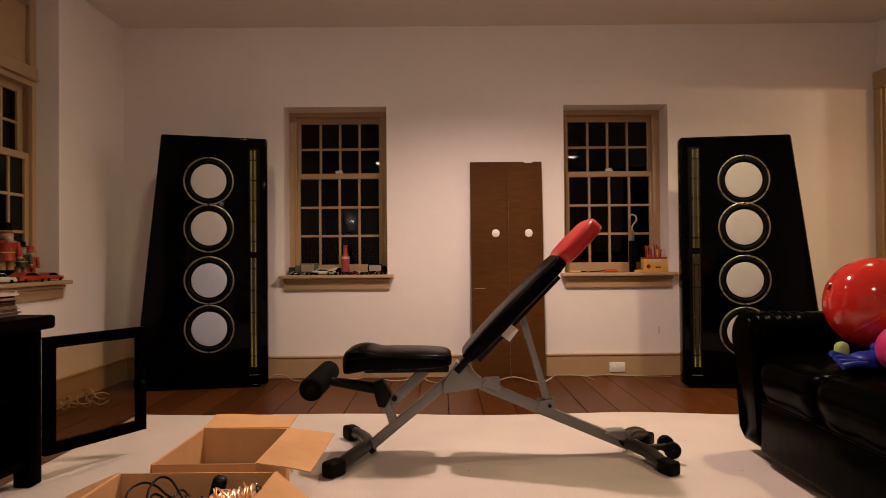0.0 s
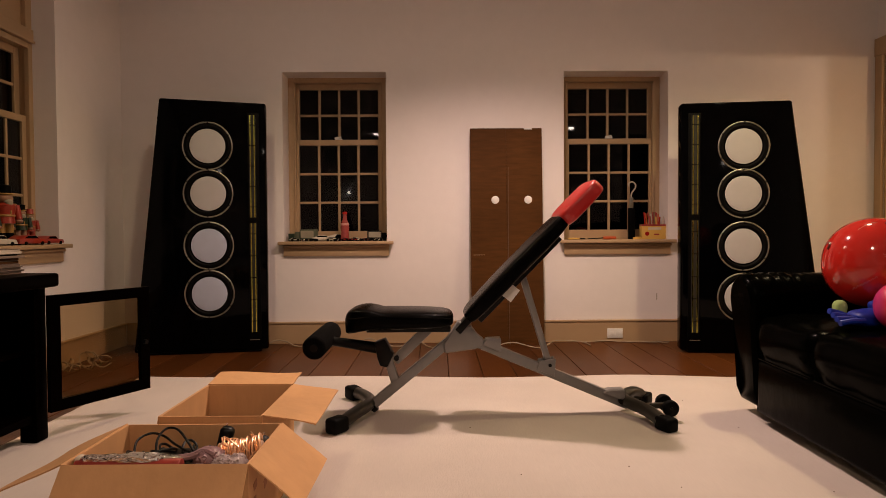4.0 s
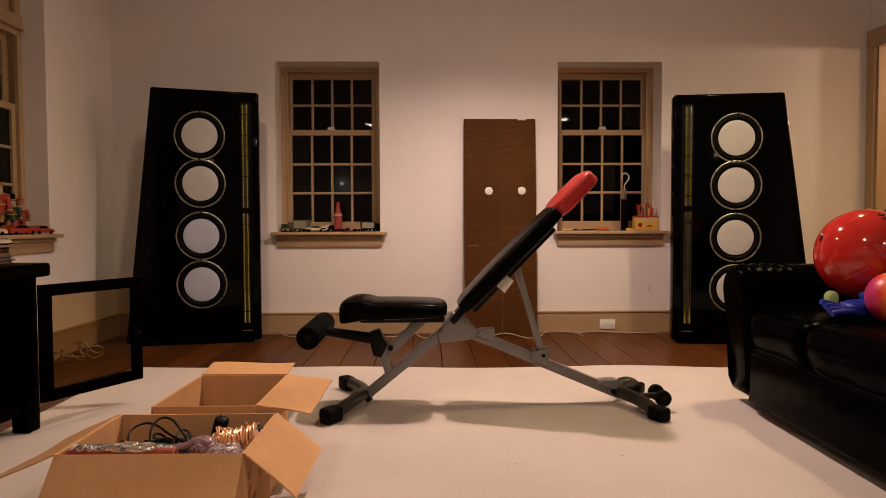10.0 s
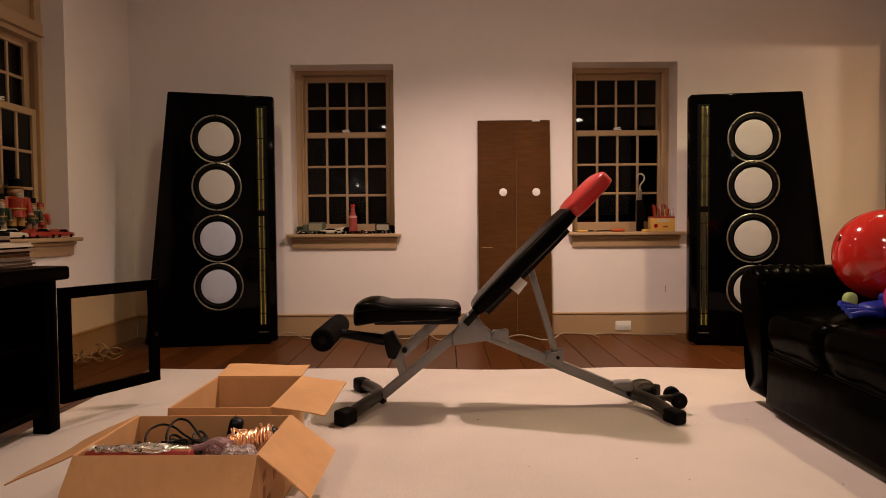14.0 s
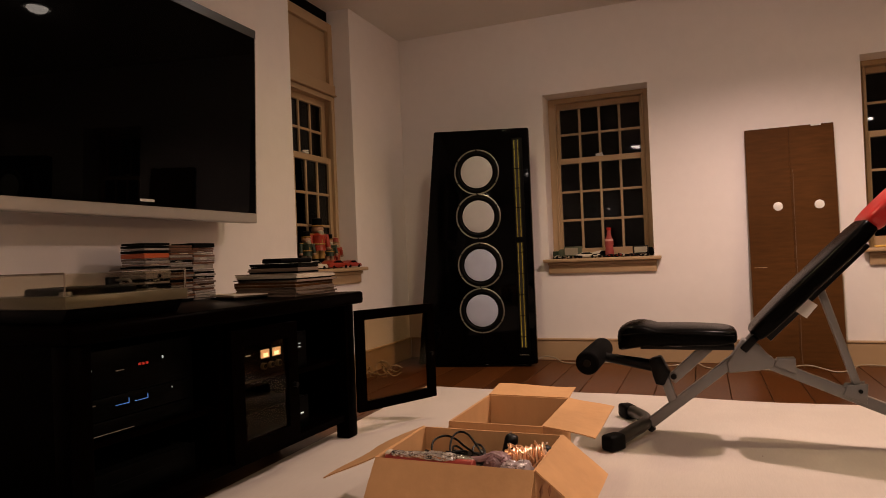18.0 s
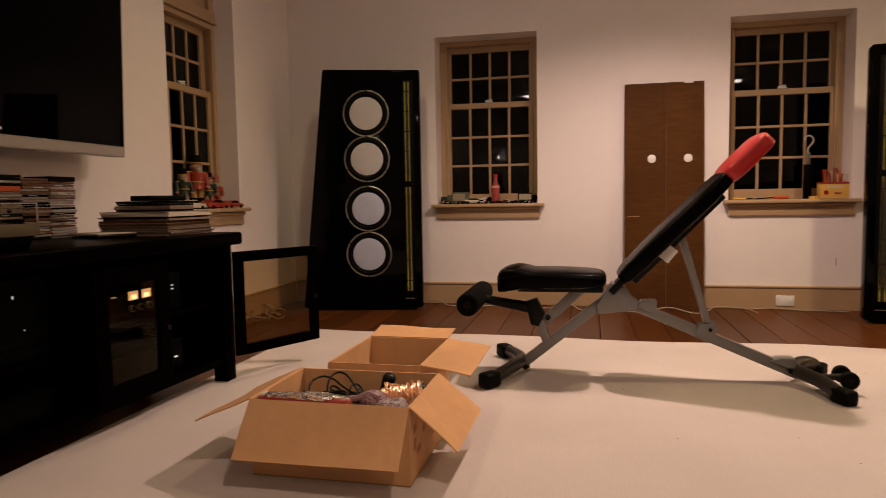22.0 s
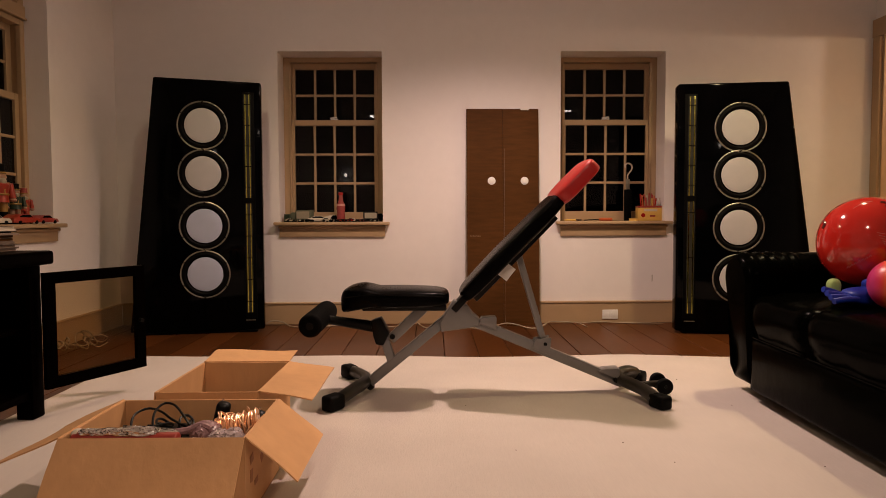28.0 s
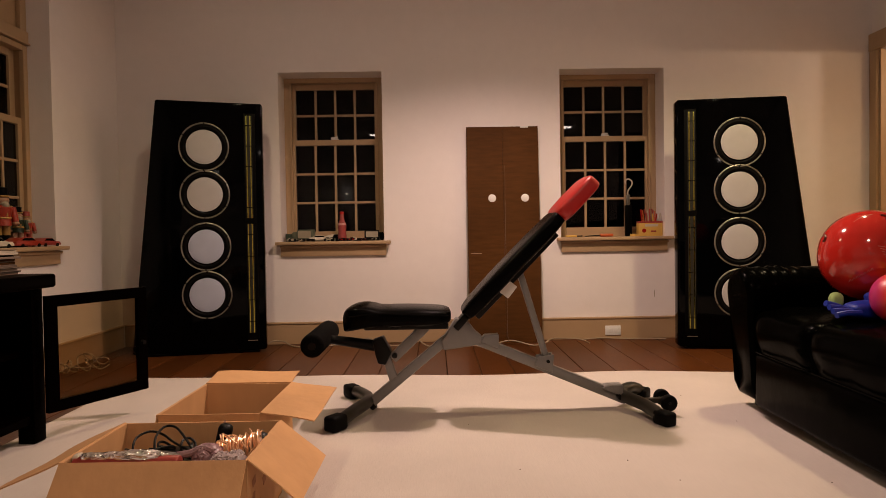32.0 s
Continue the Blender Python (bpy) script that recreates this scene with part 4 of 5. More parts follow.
toy_car(pose(-0.545, 5.24, SZ, 0, 0, 170), FACE, "black toy racing car on the sill", 0.085, 0.022)
toy_car(pose(-0.395, 5.25, SZ, 0, 0, 5), CREAM, "pale toy car on the sill", 0.075, 0.024)
toy_car(pose(-0.435, 5.215, SZ, 0, 0, 60), CREAM, "tiny white toy car on the sill", 0.055, 0.02)
toy_car(pose(-0.515, 5.205, SZ, 0, 0, -30), RED, "tiny red toy car on the sill", 0.05, 0.02)
toy_car(pose(-0.35, 5.215, SZ, 0, 0, 20), FACE, "tiny black toy car on the sill", 0.06, 0.022)
toy_car(pose(-0.655, 5.215, SZ, 0, 0, 12), OLDCREAM, "small ivory toy saloon car on the sill", 0.085, 0.03)
for x, y, turn, paint, ln, word in ((-0.60, 5.19, 8, CREAM, 0.05, "tiny cream"), (-0.575, 5.225, -35, RED, 0.055, "tiny red"), (-0.485, 5.30, 150, OLDCREAM, 0.08, "small ivory"), (-0.40, 5.20, -15, WRAP, 0.05, "tiny dark red"),
                                    (-0.30, 5.20, 25, CREAM, 0.06, "tiny cream"), (-0.785, 5.20, -12, FACE, 0.06, "tiny black"), (-0.93, 5.215, 30, OLDCREAM, 0.075, "small ivory"), (-0.845, 5.195, 80, CREAM, 0.05, "tiny cream")):
    toy_car(pose(x, y, SZ, 0, 0, turn), paint, word + " toy car parked on the sill", ln, ln * 0.36)
solid("toy_ramp", prism([(-0.09, 0.0), (0.09, 0.0), (0.09, 0.052), (0.075, 0.056), (-0.09, 0.012)], 0.035, 0.002, 2), CREAM, "cream sloping toy ramp leaning up on the sill", "toy ramp", pose(-0.70, 5.315, SZ, 0, 0, 12))
b = lathe([(0, 0), (0.030, 0.0), (0.033, 0.006), (0.033, 0.045), (0.029, 0.07), (0.034, 0.10), (0.030, 0.13), (0.017, 0.165), (0.013, 0.20), (0.016, 0.205), (0.016, 0.218), (0, 0.22)], 28)
t = thing("bottle", "rose coloured glass soda bottle with pale neck band, on the sill", "bottle", pose(-0.562, 5.30, SZ))
part("glass", b, PINK, t)
part("neck_band", lathe([(0.0295, 0.118), (0.0325, 0.120), (0.0290, 0.136), (0.0270, 0.137)], 28), PALEROSE, t, "pale rose neck band")
part("cap", lathe([(0.0165, 0.204), (0.018, 0.206), (0.018, 0.220), (0.015, 0.223), (0, 0.223)], 20), RED, t, "dull red bottle cap")

# second sill: crayon carton, hook tool, small tools
t = thing("crayon_box", "yellow crayon carton packed with pencils, on the sill", "crayon box", pose(1.785, 5.27, SZ))
part("carton", box(-0.09, 0.09, -0.035, 0.035, 0, 0.112, 0.003), YELLOW, t)
part("carton_rim", box(-0.0905, 0.0905, -0.0355, 0.0355, 0.098, 0.1125, 0.002), WRAP, t, "dark red printed rim", smooth=False)
part("label_band", box(-0.045, 0.055, -0.0362, -0.0352, 0.072, 0.090), CREAM, t, "pale label bar", smooth=False)
part("label_spot", rod((-0.052, -0.0352, 0.042), (-0.052, -0.0364, 0.042), 0.016, 16), RED, t, "round red mark")
part("label_band", box(0.0, 0.04, -0.0362, -0.0352, 0.03, 0.042), WRAP, t, "dark red label bar", smooth=False)
rng = random.Random(3)
for i in range(16):
    x, y = rng.uniform(-0.07, 0.07), rng.uniform(-0.02, 0.02)
    a, c = (x, y, 0.08), (x + rng.uniform(-0.035, 0.02), y + rng.uniform(-0.01, 0.01), rng.uniform(0.165, 0.215))
    part("pencil", rod(a, c, 0.0055, 8), rng.choice([ORANGE, RED, CREAM, WRAP, MATTBLACK, YELLOW]), t)
t = thing("luggage_scale", "black handheld hook tool standing upright on the sill", "hook tool", pose(1.635, 5.31, SZ))
part("body", box(-0.026, 0.026, -0.016, 0.016, 0, 0.24, 0.006), MATTBLACK, t)
part("neck", box(-0.014, 0.014, -0.008, 0.008, 0.24, 0.32, 0.004), RINGMETAL, t)
part("hook", tube([(0, 0, 0.31), (0.0, 0, 0.35), (0.028, 0, 0.39), (0.03, 0, 0.42), (0.005, 0, 0.44), (-0.022, 0, 0.425), (-0.018, 0, 0.405)], 0.0055, 10), CREAM, t)
b = lathe([(0.018, 0), (0.033, 0), (0.033, 0.018), (0.018, 0.018), (0.018, 0)], 28)
solid("tape_roll", b, YELLOW, "yellow roll of tape lying on the sill", "tape", pose(1.66, 5.235, SZ))
t = thing("screwdriver", "screwdriver with orange handle lying on the sill", "screwdriver", pose(1.40, 5.24, SZ + 0.012))
part("handle", rod((0, 0, 0), (0.10, 0.01, 0), 0.012, 14, bevel=0.004), ORANGE, t)
part("shaft", rod((-0.12, -0.012, -0.006), (0, 0, 0), 0.004, 10), BLACKSTEEL, t)
t = thing("pliers", "small pliers with yellow grips lying on the sill", "pliers", pose(1.19, 5.24, SZ + 0.008))
part("grip", rod((-0.05, -0.015, 0), (0.03, 0.0, 0), 0.007, 12), YELLOW, t)
part("grip", rod((-0.05, 0.02, 0), (0.03, 0.004, 0), 0.007, 12), YELLOW, t)
part("jaws", box(0.03, 0.075, -0.006, 0.010, -0.005, 0.005, 0.002), BLACKSTEEL, t)


# nutcracker dolls on the side sill
# doll paints, each darker than YELLOW, RED and SKIN
DOLLGOLD = mat("dull_gold_paint", (0.36, 0.20, 0.045), 0.4, grain=0.2, scale=60)
DOLLRED = mat("deep_red_paint", (0.30, 0.030, 0.013), 0.3, grain=0.3, scale=50, coat=0.2)
DOLLFACE = mat("dark_face_paint", (0.34, 0.19, 0.115), 0.45, grain=0.25, scale=60)


def nutcracker(m, h, coat, trousers, hat, label):
    """A plain turned toy soldier of height h, in one mesh."""
    s = h / 0.27
    ps = [(box(-0.032 * s, 0.032 * s, -0.026 * s, 0.026 * s, 0, 0.018 * s, 0.003), hat)]
    for y in (-0.013, 0.013):
        ps.append((rod((0, y * s, 0.018 * s), (0, y * s, 0.05 * s), 0.012 * s, 14), MATTBLACK))
        ps.append((rod((0, y * s, 0.05 * s), (0, y * s, 0.092 * s), 0.012 * s, 14), trousers))
        ps.append((rod((0.002, y * 2.6 * s, 0.165 * s), (0.008 * s, y * 2.9 * s, 0.105 * s), 0.0095 * s, 12), coat))
        ps.append((ball((0.009 * s, y * 2.9 * s, 0.098 * s), 0.010 * s, 12), DOLLFACE))
    ps.append((lathe([(0, 0.088 * s), (0.027 * s, 0.088 * s), (0.024 * s, 0.12 * s), (0.029 * s, 0.16 * s), (0.02 * s, 0.172 * s), (0, 0.173 * s)], 20), coat))
    ps.append((lathe([(0.0255 * s, 0.116 * s), (0.027 * s, 0.12 * s), (0.0255 * s, 0.124 * s)], 20), DOLLGOLD))
    ps.append((ball((0, 0, 0.19 * s), 0.022 * s, 16), DOLLFACE))
    ps.append((ball((0.014 * s, 0, 0.176 * s), 0.013 * s, 12), OLDCREAM))
    ps.append((lathe([(0, 0.204 * s), (0.021 * s, 0.204 * s), (0.018 * s, 0.224 * s), (0.019 * s, 0.242 * s), (0, 0.248 * s)], 20), hat))
    ps.append((lathe([(0.0215 * s, 0.204 * s), (0.0235 * s, 0.207 * s), (0.0215 * s, 0.211 * s)], 20), DOLLGOLD))
    ps.append((box(0.020 * s, 0.0265 * s, -0.0022 * s, 0.0022 * s, 0.125 * s, 0.165 * s, 0.0008, 1), DOLLGOLD))
    for y in (-0.026, 0.026):
        ps.append((ball((0, y * s, 0.166 * s), 0.0105 * s, 12, 1, 1, 0.5), DOLLGOLD))
    ps.append((lathe([(0, 0.150 * s), (0.006 * s, 0.152 * s), (0.012 * s, 0.168 * s), (0.011 * s, 0.180 * s), (0, 0.184 * s)], 12, pose(0.016 * s, 0, 0)), OLDCREAM))
    b, mats = blend(ps)
    b.transform(Matrix.Diagonal((1.4, 1.4, 1, 1)))
    solid("nutcracker_doll", b, mats, label, "doll", m, "nutcracker dolls")


NZ = 0.7725
nutcracker(pose(-2.30, 3.865, NZ, 0, 0, -20), 0.275, GREEN, OLDCREAM, MATTBLACK, "wooden nutcracker doll in a green coat on the sill")
nutcracker(pose(-2.30, 4.005, NZ, 0, 0, -20), 0.375, DOLLRED, DOLLGOLD, MATTBLACK, "tall wooden nutcracker doll in a red coat on the sill")
nutcracker(pose(-2.30, 4.145, NZ, 0, 0, -25), 0.26, GREEN, DOLLFACE, MATTBLACK, "dark wooden nutcracker doll in a green coat on the sill")
nutcracker(pose(-2.31, 4.245, NZ, 0, 0, -25), 0.235, DOLLRED, DOLLRED, WRAP, "small wooden nutcracker doll in red on the sill")
toy_car(pose(-2.20, 3.775, NZ, 0, 0, 80), CREAM, "white toy coupe on the side window sill", 0.20, 0.055)
toy_car(pose(-2.19, 4.02, NZ, 0, 0, 84), DOLLRED, "bright red toy sports car on the side window sill", 0.22, 0.055)
toy_car(pose(-2.20, 4.25, NZ, 0, 0, 85), WRAP, "dark red toy car on the side window sill", 0.18, 0.05)

# ---- on the cabinet ----
CT = 0.6765
t = thing("turntable", "champagne metal turntable with clear dust cover on the cabinet", "turntable", pose(-1.53, 1.50, CT, 0, 0, -3))
part("base", prism([(-0.33, 0.0), (-0.03, 0.0), (0.0, 0.042), (-0.36, 0.042)], 0.41, 0.003, 2, pose(0, 0.01, 0)), MATTBLACK, t)
part("plinth", box(-0.365, 0.005, 0, 0.435, 0.042, 0.078, 0.003), OLIVEMETAL, t)
part("platter", lathe([(0, 0.098), (0.148, 0.098), (0.152, 0.094), (0.152, 0.079), (0, 0.079)], 48, pose(-0.18, 0.19, 0)), MATTBLACK, t)
part("tonearm", tube([(-0.29, 0.385, 0.11), (-0.2, 0.37, 0.112), (-0.1, 0.30, 0.108)], 0.005, 10), RINGMETAL, t)
part("arm_pivot", rod((-0.29, 0.385, 0.079), (-0.29, 0.385, 0.122), 0.022, 18, bevel=0.003), MATTBLACK, t)
part("speed_knob", rod((-0.035, 0.03, 0.079), (-0.035, 0.03, 0.09), 0.016, 18), RINGMETAL, t)
def cover():
    """One thin open-bottomed shell."""
    b = bmesh.new()
    def ring(i, z):
        return [b.verts.new(p) for p in ((-0.36 + i, 0.003 + i, z), (-i, 0.003 + i, z), (-i, 0.432 - i, z), (-0.36 + i, 0.432 - i, z))]
    loops = [ring(0.003, 0.139), ring(0.003, 0.079), ring(0, 0.079), ring(0, 0.142)]
    b.faces.new(loops[0])
    b.faces.new(loops[3])
    for p, q in zip(loops, loops[1:]):
        for i in range(4):
            b.faces.new((p[i], p[(i + 1) % 4], q[(i + 1) % 4], q[i]))
    bmesh.ops.recalc_face_normals(b, faces=b.faces[:])
    return b
c = part("dust_cover", cover(), DUSTCOVER, t, "clear acrylic dust cover", smooth=False)
c.visible_shadow = False
for a, b in (((-0.36, 0.003), (0, 0.003)), ((0, 0.003), (0, 0.432)), ((-0.36, 0.432), (0, 0.432)), ((-0.36, 0.003), (-0.36, 0.432))):
    part("cover_edge", beam((*a, 0.1435), (*b, 0.1435), 0.003, 0.003, 0.0005), SLEEVE, c, "dull cover edge", smooth=False)
for x, y in ((0, 0.003), (-0.36, 0.003), (0, 0.432)):
    part("cover_edge", beam((x, y, 0.079), (x, y, 0.142), 0.003, 0.003, 0.0005), SLEEVE, c, "dull cover edge", smooth=False)

rng = random.Random(11)
PALECASE = mat("pale_disc_spine", (0.30, 0.26, 0.225), 0.25, grain=0.3, scale=50, island=True, coat=0.4)
BROWNCASE = mat("brown_disc_spine", (0.11, 0.045, 0.022), 0.3, grain=0.4, scale=50, island=True, coat=0.3)
STACKS = [(PALECASE, 0.40, 0.240), (BROWNCASE, 0.32, 0.236), (BROWNCASE, 0.36, 0.230)]
for k, (mid, pale, top) in enumerate(STACKS):
    t = thing("disc_stack", "tall stack of plastic disc cases, pale spines" if k == 0 else "tall stack of plastic disc cases, mixed dark spines", "disc stack", pose(-1.95, 2.192 + k * 0.1325, CT), "stacks of discs")
    z = 0.0
    while z < top:
        h = 0.0104 if rng.random() < 0.96 else 0.0205
        dx, dy = rng.uniform(-0.006, 0.006), rng.uniform(-0.003, 0.002)
        mt = PALECASE if rng.random() < pale else rng.choice([MATTBLACK, BROWNCASE, BROWNCASE, MATTBLACK, CDCASE, mid])
        if k == 0 and 0.178 < z < 0.189:
            mt = ORANGE
        dc = part("disc_case", box(-0.125 + dx, dx, dy, 0.131 + dy, z + 0.0008, z + h - 0.0008, 0.0012, 1), mt, t, smooth=False)
        if rng.random() < 0.4:
            u = rng.uniform(0.01, 0.06)
            part("spine_title", box(dx - 0.0002, dx + 0.0004, dy + u, dy + u + rng.uniform(0.02, 0.05), z + 0.0036, z + h - 0.0036), rng.choice([CREAM, OLDCREAM, MATTBLACK]), dc, smooth=False)
        z += h

t = thing("record_stack", "stack of worn record sleeves lying on the cabinet", "record stack", pose(-1.52, 2.59, CT))
z = 0.0
for k in range(16):
    h = rng.choice([0.003, 0.004, 0.004, 0.009])
    dx, dy = rng.uniform(-0.008, 0.008), rng.uniform(-0.008, 0.008)
    mt = rng.choice([SLEEVE, SLEEVE, MATTBLACK, CREAM, BROWNBOARD])
    part("sleeve", box(-0.315 + dx, dx, dy, 0.315 + dy, z + 0.0003, z + h, 0.0008, 1, m=pose(0, 0, 0, 0, 0, rng.uniform(-2, 2))), mt, t, smooth=False)
    z += h
for k in range(6):
    h = rng.choice([0.006, 0.008])
    part("sleeve", box(-0.29 + rng.uniform(-0.01, 0.01), -0.03, 0.06, 0.225, z + 0.0003, z + h, 0.001, 1), rng.choice([MATTBLACK, SLEEVE, MATTBLACK]), t, smooth=False)
    z += h
solid("black_case", box(-0.10, 0.10, -0.06, 0.06, 0, 0.022, 0.006), MATTBLACK, "flat black case lying on the record stack", "case", pose(-1.68, 2.76, CT + z + 0.001, 0, 0, 80))
t = thing("magazine_pile", "few thin magazines with white pages lying on the cabinet", "magazines", pose(-1.715, 2.425, CT, 0, 0, -26))
for k in range(4):
    part("magazine", box(-0.215, 0.0, 0, 0.15, 0.0003 + k * 0.005, k * 0.005 + 0.0048, 0.001, 1, m=pose(0, 0, 0, 0, 0, rng.uniform(-4, 4))), [MATTBLACK, MATTBLACK, SLEEVE, CREAM][k], t, smooth=False)



# ---- hi-fi units inside the cabinet (cabinet's own frame: x outwards, y along) ----
cm = pose(-1.44, 2.96, 0.008, 0, 0, -3)
def unit(name, y0, z0, h, label, details, w=0.43):
    t = thing(name, label, "hi-fi unit", cm @ pose(-0.06, y0, z0))
    part("case", box(-0.34, -0.008, 0, w, 0.004, h, 0.003), MATTBLACK, t)
    part("fascia", box(-0.008, 0.0, -0.004, w + 0.004, 0.002, h + 0.002, 0.002), FACE, t)
    for y in (0.04, w - 0.04):
        part("foot", box(-0.30, -0.04, y - 0.01, y + 0.01, 0.0, 0.0045), RUBBER, t, smooth=False)
    for nm, a, b, c, d, m in details:
        part(nm, box(0.0, 0.003, a, b, c, d, 0.0008, 1), m, t, smooth=False)
    return t


unit("receiver", -1.403, 0.436, 0.14, "black hi-fi receiver with small red display", [("display", 0.212, 0.222, 0.077, 0.085, REDDISP), ("display", 0.226, 0.236, 0.077, 0.085, REDDISP), ("display", 0.240, 0.250, 0.077, 0.085, REDDISP), ("button", 0.03, 0.05, 0.085, 0.089, LED), ("button", 0.305, 0.310, 0.085, 0.095, LED), ("trim_line", 0.13, 0.16, 0.072, 0.075, RINGMETAL)])
unit("tape_deck", -1.403, 0.3685, 0.066, "black tape deck with blue level meters", [("level_meter", 0.125, 0.175, 0.0365, 0.0385, BLUEDISP), ("level_meter", 0.195, 0.245, 0.0365, 0.0385, BLUEDISP), ("level_meter", 0.173, 0.175, 0.0385, 0.052, BLUEDISP), ("level_meter", 0.243, 0.245, 0.0385, 0.052, BLUEDISP), ("button", 0.03, 0.06, 0.05, 0.053, RINGMETAL), ("button", 0.34, 0.343, 0.05, 0.055, LED)])
unit("disc_player", -1.403, 0.3195, 0.046, "slim black disc player below the tape deck", [("trim_line", 0.03, 0.19, 0.008, 0.0105, RINGMETAL)])
unit("video_player", -1.403, 0.112, 0.10, "black video player low in the cabinet", [("tray_line", 0.10, 0.30, 0.06, 0.0615, MATTBLACK)])
amp = unit("amplifier", -0.755, 0.3685, 0.15, "black amplifier with two glowing amber meters", [("meter", 0.135, 0.185, 0.075, 0.108, AMBERMETER), ("meter", 0.205, 0.255, 0.075, 0.108, AMBERMETER), ("button", 0.05, 0.075, 0.095, 0.099, LED), ("button", 0.375, 0.39, 0.10, 0.104, LED), ("button", 0.375, 0.39, 0.085, 0.089, LED)])
for y in (0.162, 0.228):
    part("meter_bulb", box(0.002, 0.004, y - 0.014, y + 0.014, 0.078, 0.094, 0.0015, 2), METERBULB, amp, "bright bulb glow")
for y in (0.145, 0.190, 0.235):
    kn = part("knob", rod((0, y, 0.045), (0.014, y, 0.045), 0.013, 16), RINGMETAL, amp, "small bright knob")
    part("knob_face", rod((0.0135, y, 0.045), (0.0155, y, 0.045), 0.0095, 16), MATTBLACK, kn, "black centre")
unit("power_unit", -0.755, 0.112, 0.13, "black power unit with one pale light", [("button", 0.375, 0.395, 0.06, 0.066, LED)])

# ---- on the sofa ----
t = thing("play_ball", "large shiny red play ball with worn print, resting on the sofa", "ball", pose(1.838, 2.80, 0.70))
part("skin", ball((0, 0, 0), 0.178, 64), BALLRED, t)


def ball_mark(points, r, material, label):
    """A thin raised print along a line on the ball: points across (u) and up (v), in radii, as seen from the middle of the rug."""
    look_out = Vector((-0.55, -0.83, 0.03)).normalized()
    right = look_out.cross(Vector((0, 0, -1))).normalized()
    up = right.cross(-look_out)
    on = []
    for u, v in points:
        w = math.sqrt(max(0.0, 1 - u * u - v * v))
        on.append((right * u + up * v + look_out * w) * 0.1775)
    part("printed_mark", tube(on, r, 6), material, t, label)


DULLRED = mat("dark_red_print", (0.10, 0.008, 0.006), 0.3, grain=0.2)
PALEPRINT = mat("pale_worn_print", (0.50, 0.16, 0.13), 0.4, grain=0.3, scale=80)
ball_mark([(0.30, -0.35), (0.36, -0.45), (0.34, -0.58), (0.42, -0.68), (0.52, -0.66)], 0.008, DULLRED, "dark red hooked print")
ball_mark([(0.33, -0.36), (0.42, -0.40), (0.44, -0.52)], 0.006, DULLRED, "dark red hooked print")
ball_mark([(-0.84, 0.30), (-0.80, 0.38), (-0.82, 0.44)], 0.007, DULLRED, "dark red spot")
ball_mark([(0.20, 0.86), (0.34, 0.82), (0.30, 0.76)], 0.006, DULLRED, "dark red spot")
ball_mark([(0.78, -0.40), (0.86, -0.28), (0.92, -0.14)], 0.006, DULLRED, "dark red hooked print")
for k in range(7):
    a = -0.36 + k * 0.065
    ball_mark([(a, -0.56 + k * 0.042), (a + 0.022, -0.50 + k * 0.042), (a + 0.045, -0.54 + k * 0.042)], 0.0011, PALEPRINT, "thin pale worn print")
for k in range(5):
    v = 0.16 - k * 0.055
    ball_mark([(0.16 + 0.03 * k, v + 0.05), (0.34, v + 0.02), (0.52, v + 0.04), (0.70 - 0.03 * k, v)], 0.0012, PALEPRINT, "thin pale worn print")
ball_mark([(-0.28, 0.72), (-0.10, 0.84), (0.06, 0.88)], 0.0016, PALEPRINT, "thin pale worn print")
for k in range(5):
    a = 0.56 + k * 0.06
    ball_mark([(a, 0.36 - k * 0.03), (a + 0.02, 0.40 - k * 0.03), (a + 0.045, 0.34 - k * 0.03)], 0.0028, DULLRED, "dark red print")
RAINBOW = bpy.data.materials.new("rainbow_rubber")
RAINBOW.use_nodes = True
nt = RAINBOW.node_tree
tc, sp, rp = nt.nodes.new("ShaderNodeTexCoord"), nt.nodes.new("ShaderNodeSeparateXYZ"), nt.nodes.new("ShaderNodeValToRGB")
nt.links.new(tc.outputs["Generated"], sp.inputs[0])
nt.links.new(sp.outputs[0], rp.inputs[0])
nt.links.new(rp.outputs[0], nt.nodes["Principled BSDF"].inputs["Base Color"])
nt.nodes["Principled BSDF"].inputs["Roughness"].default_value = 0.35
cols = [(0.12, (0.45, 0.02, 0.14)), (0.26, (0.60, 0.03, 0.04)), (0.40, (0.75, 0.20, 0.02)), (0.52, (0.70, 0.48, 0.03)), (0.63, (0.20, 0.40, 0.03)), (0.82, (0.02, 0.10, 0.40))]
while len(rp.color_ramp.elements) < len(cols):
    rp.color_ramp.elements.new(0.5)
for e, (p, c) in zip(rp.color_ramp.elements, cols):
    e.position, e.color = p, (*c, 1)
solid("rainbow_ball", ball((0, 0, 0), 0.090, 40), RAINBOW, "small rainbow striped rubber ball on the sofa", "ball", pose(1.745, 2.50, 0.565, 0, 0, -35))
t = thing("rubber_gloves", "crumpled blue rubber gloves lying on the sofa", "gloves", pose(1.70, 2.62, 0.485))
b = pillow(-0.06, 0.10, -0.05, 0.05, 0.0, 0.05, 4, 0.008, 31, 0.012)
part("glove", b, BLUE, t)
for k in range(4):
    y = -0.045 + k * 0.022
    part("finger", tube([(-0.04, y, 0.02), (-0.09, y - 0.006, 0.022 + 0.006 * k), (-0.135, y - 0.012, 0.016 + 0.012 * k)], 0.011, 10), BLUE, t)
part("cuff", pillow(0.02, 0.12, -0.03, 0.06, 0.04, 0.085, 4, 0.006, 33, 0.014), BLUE, t)
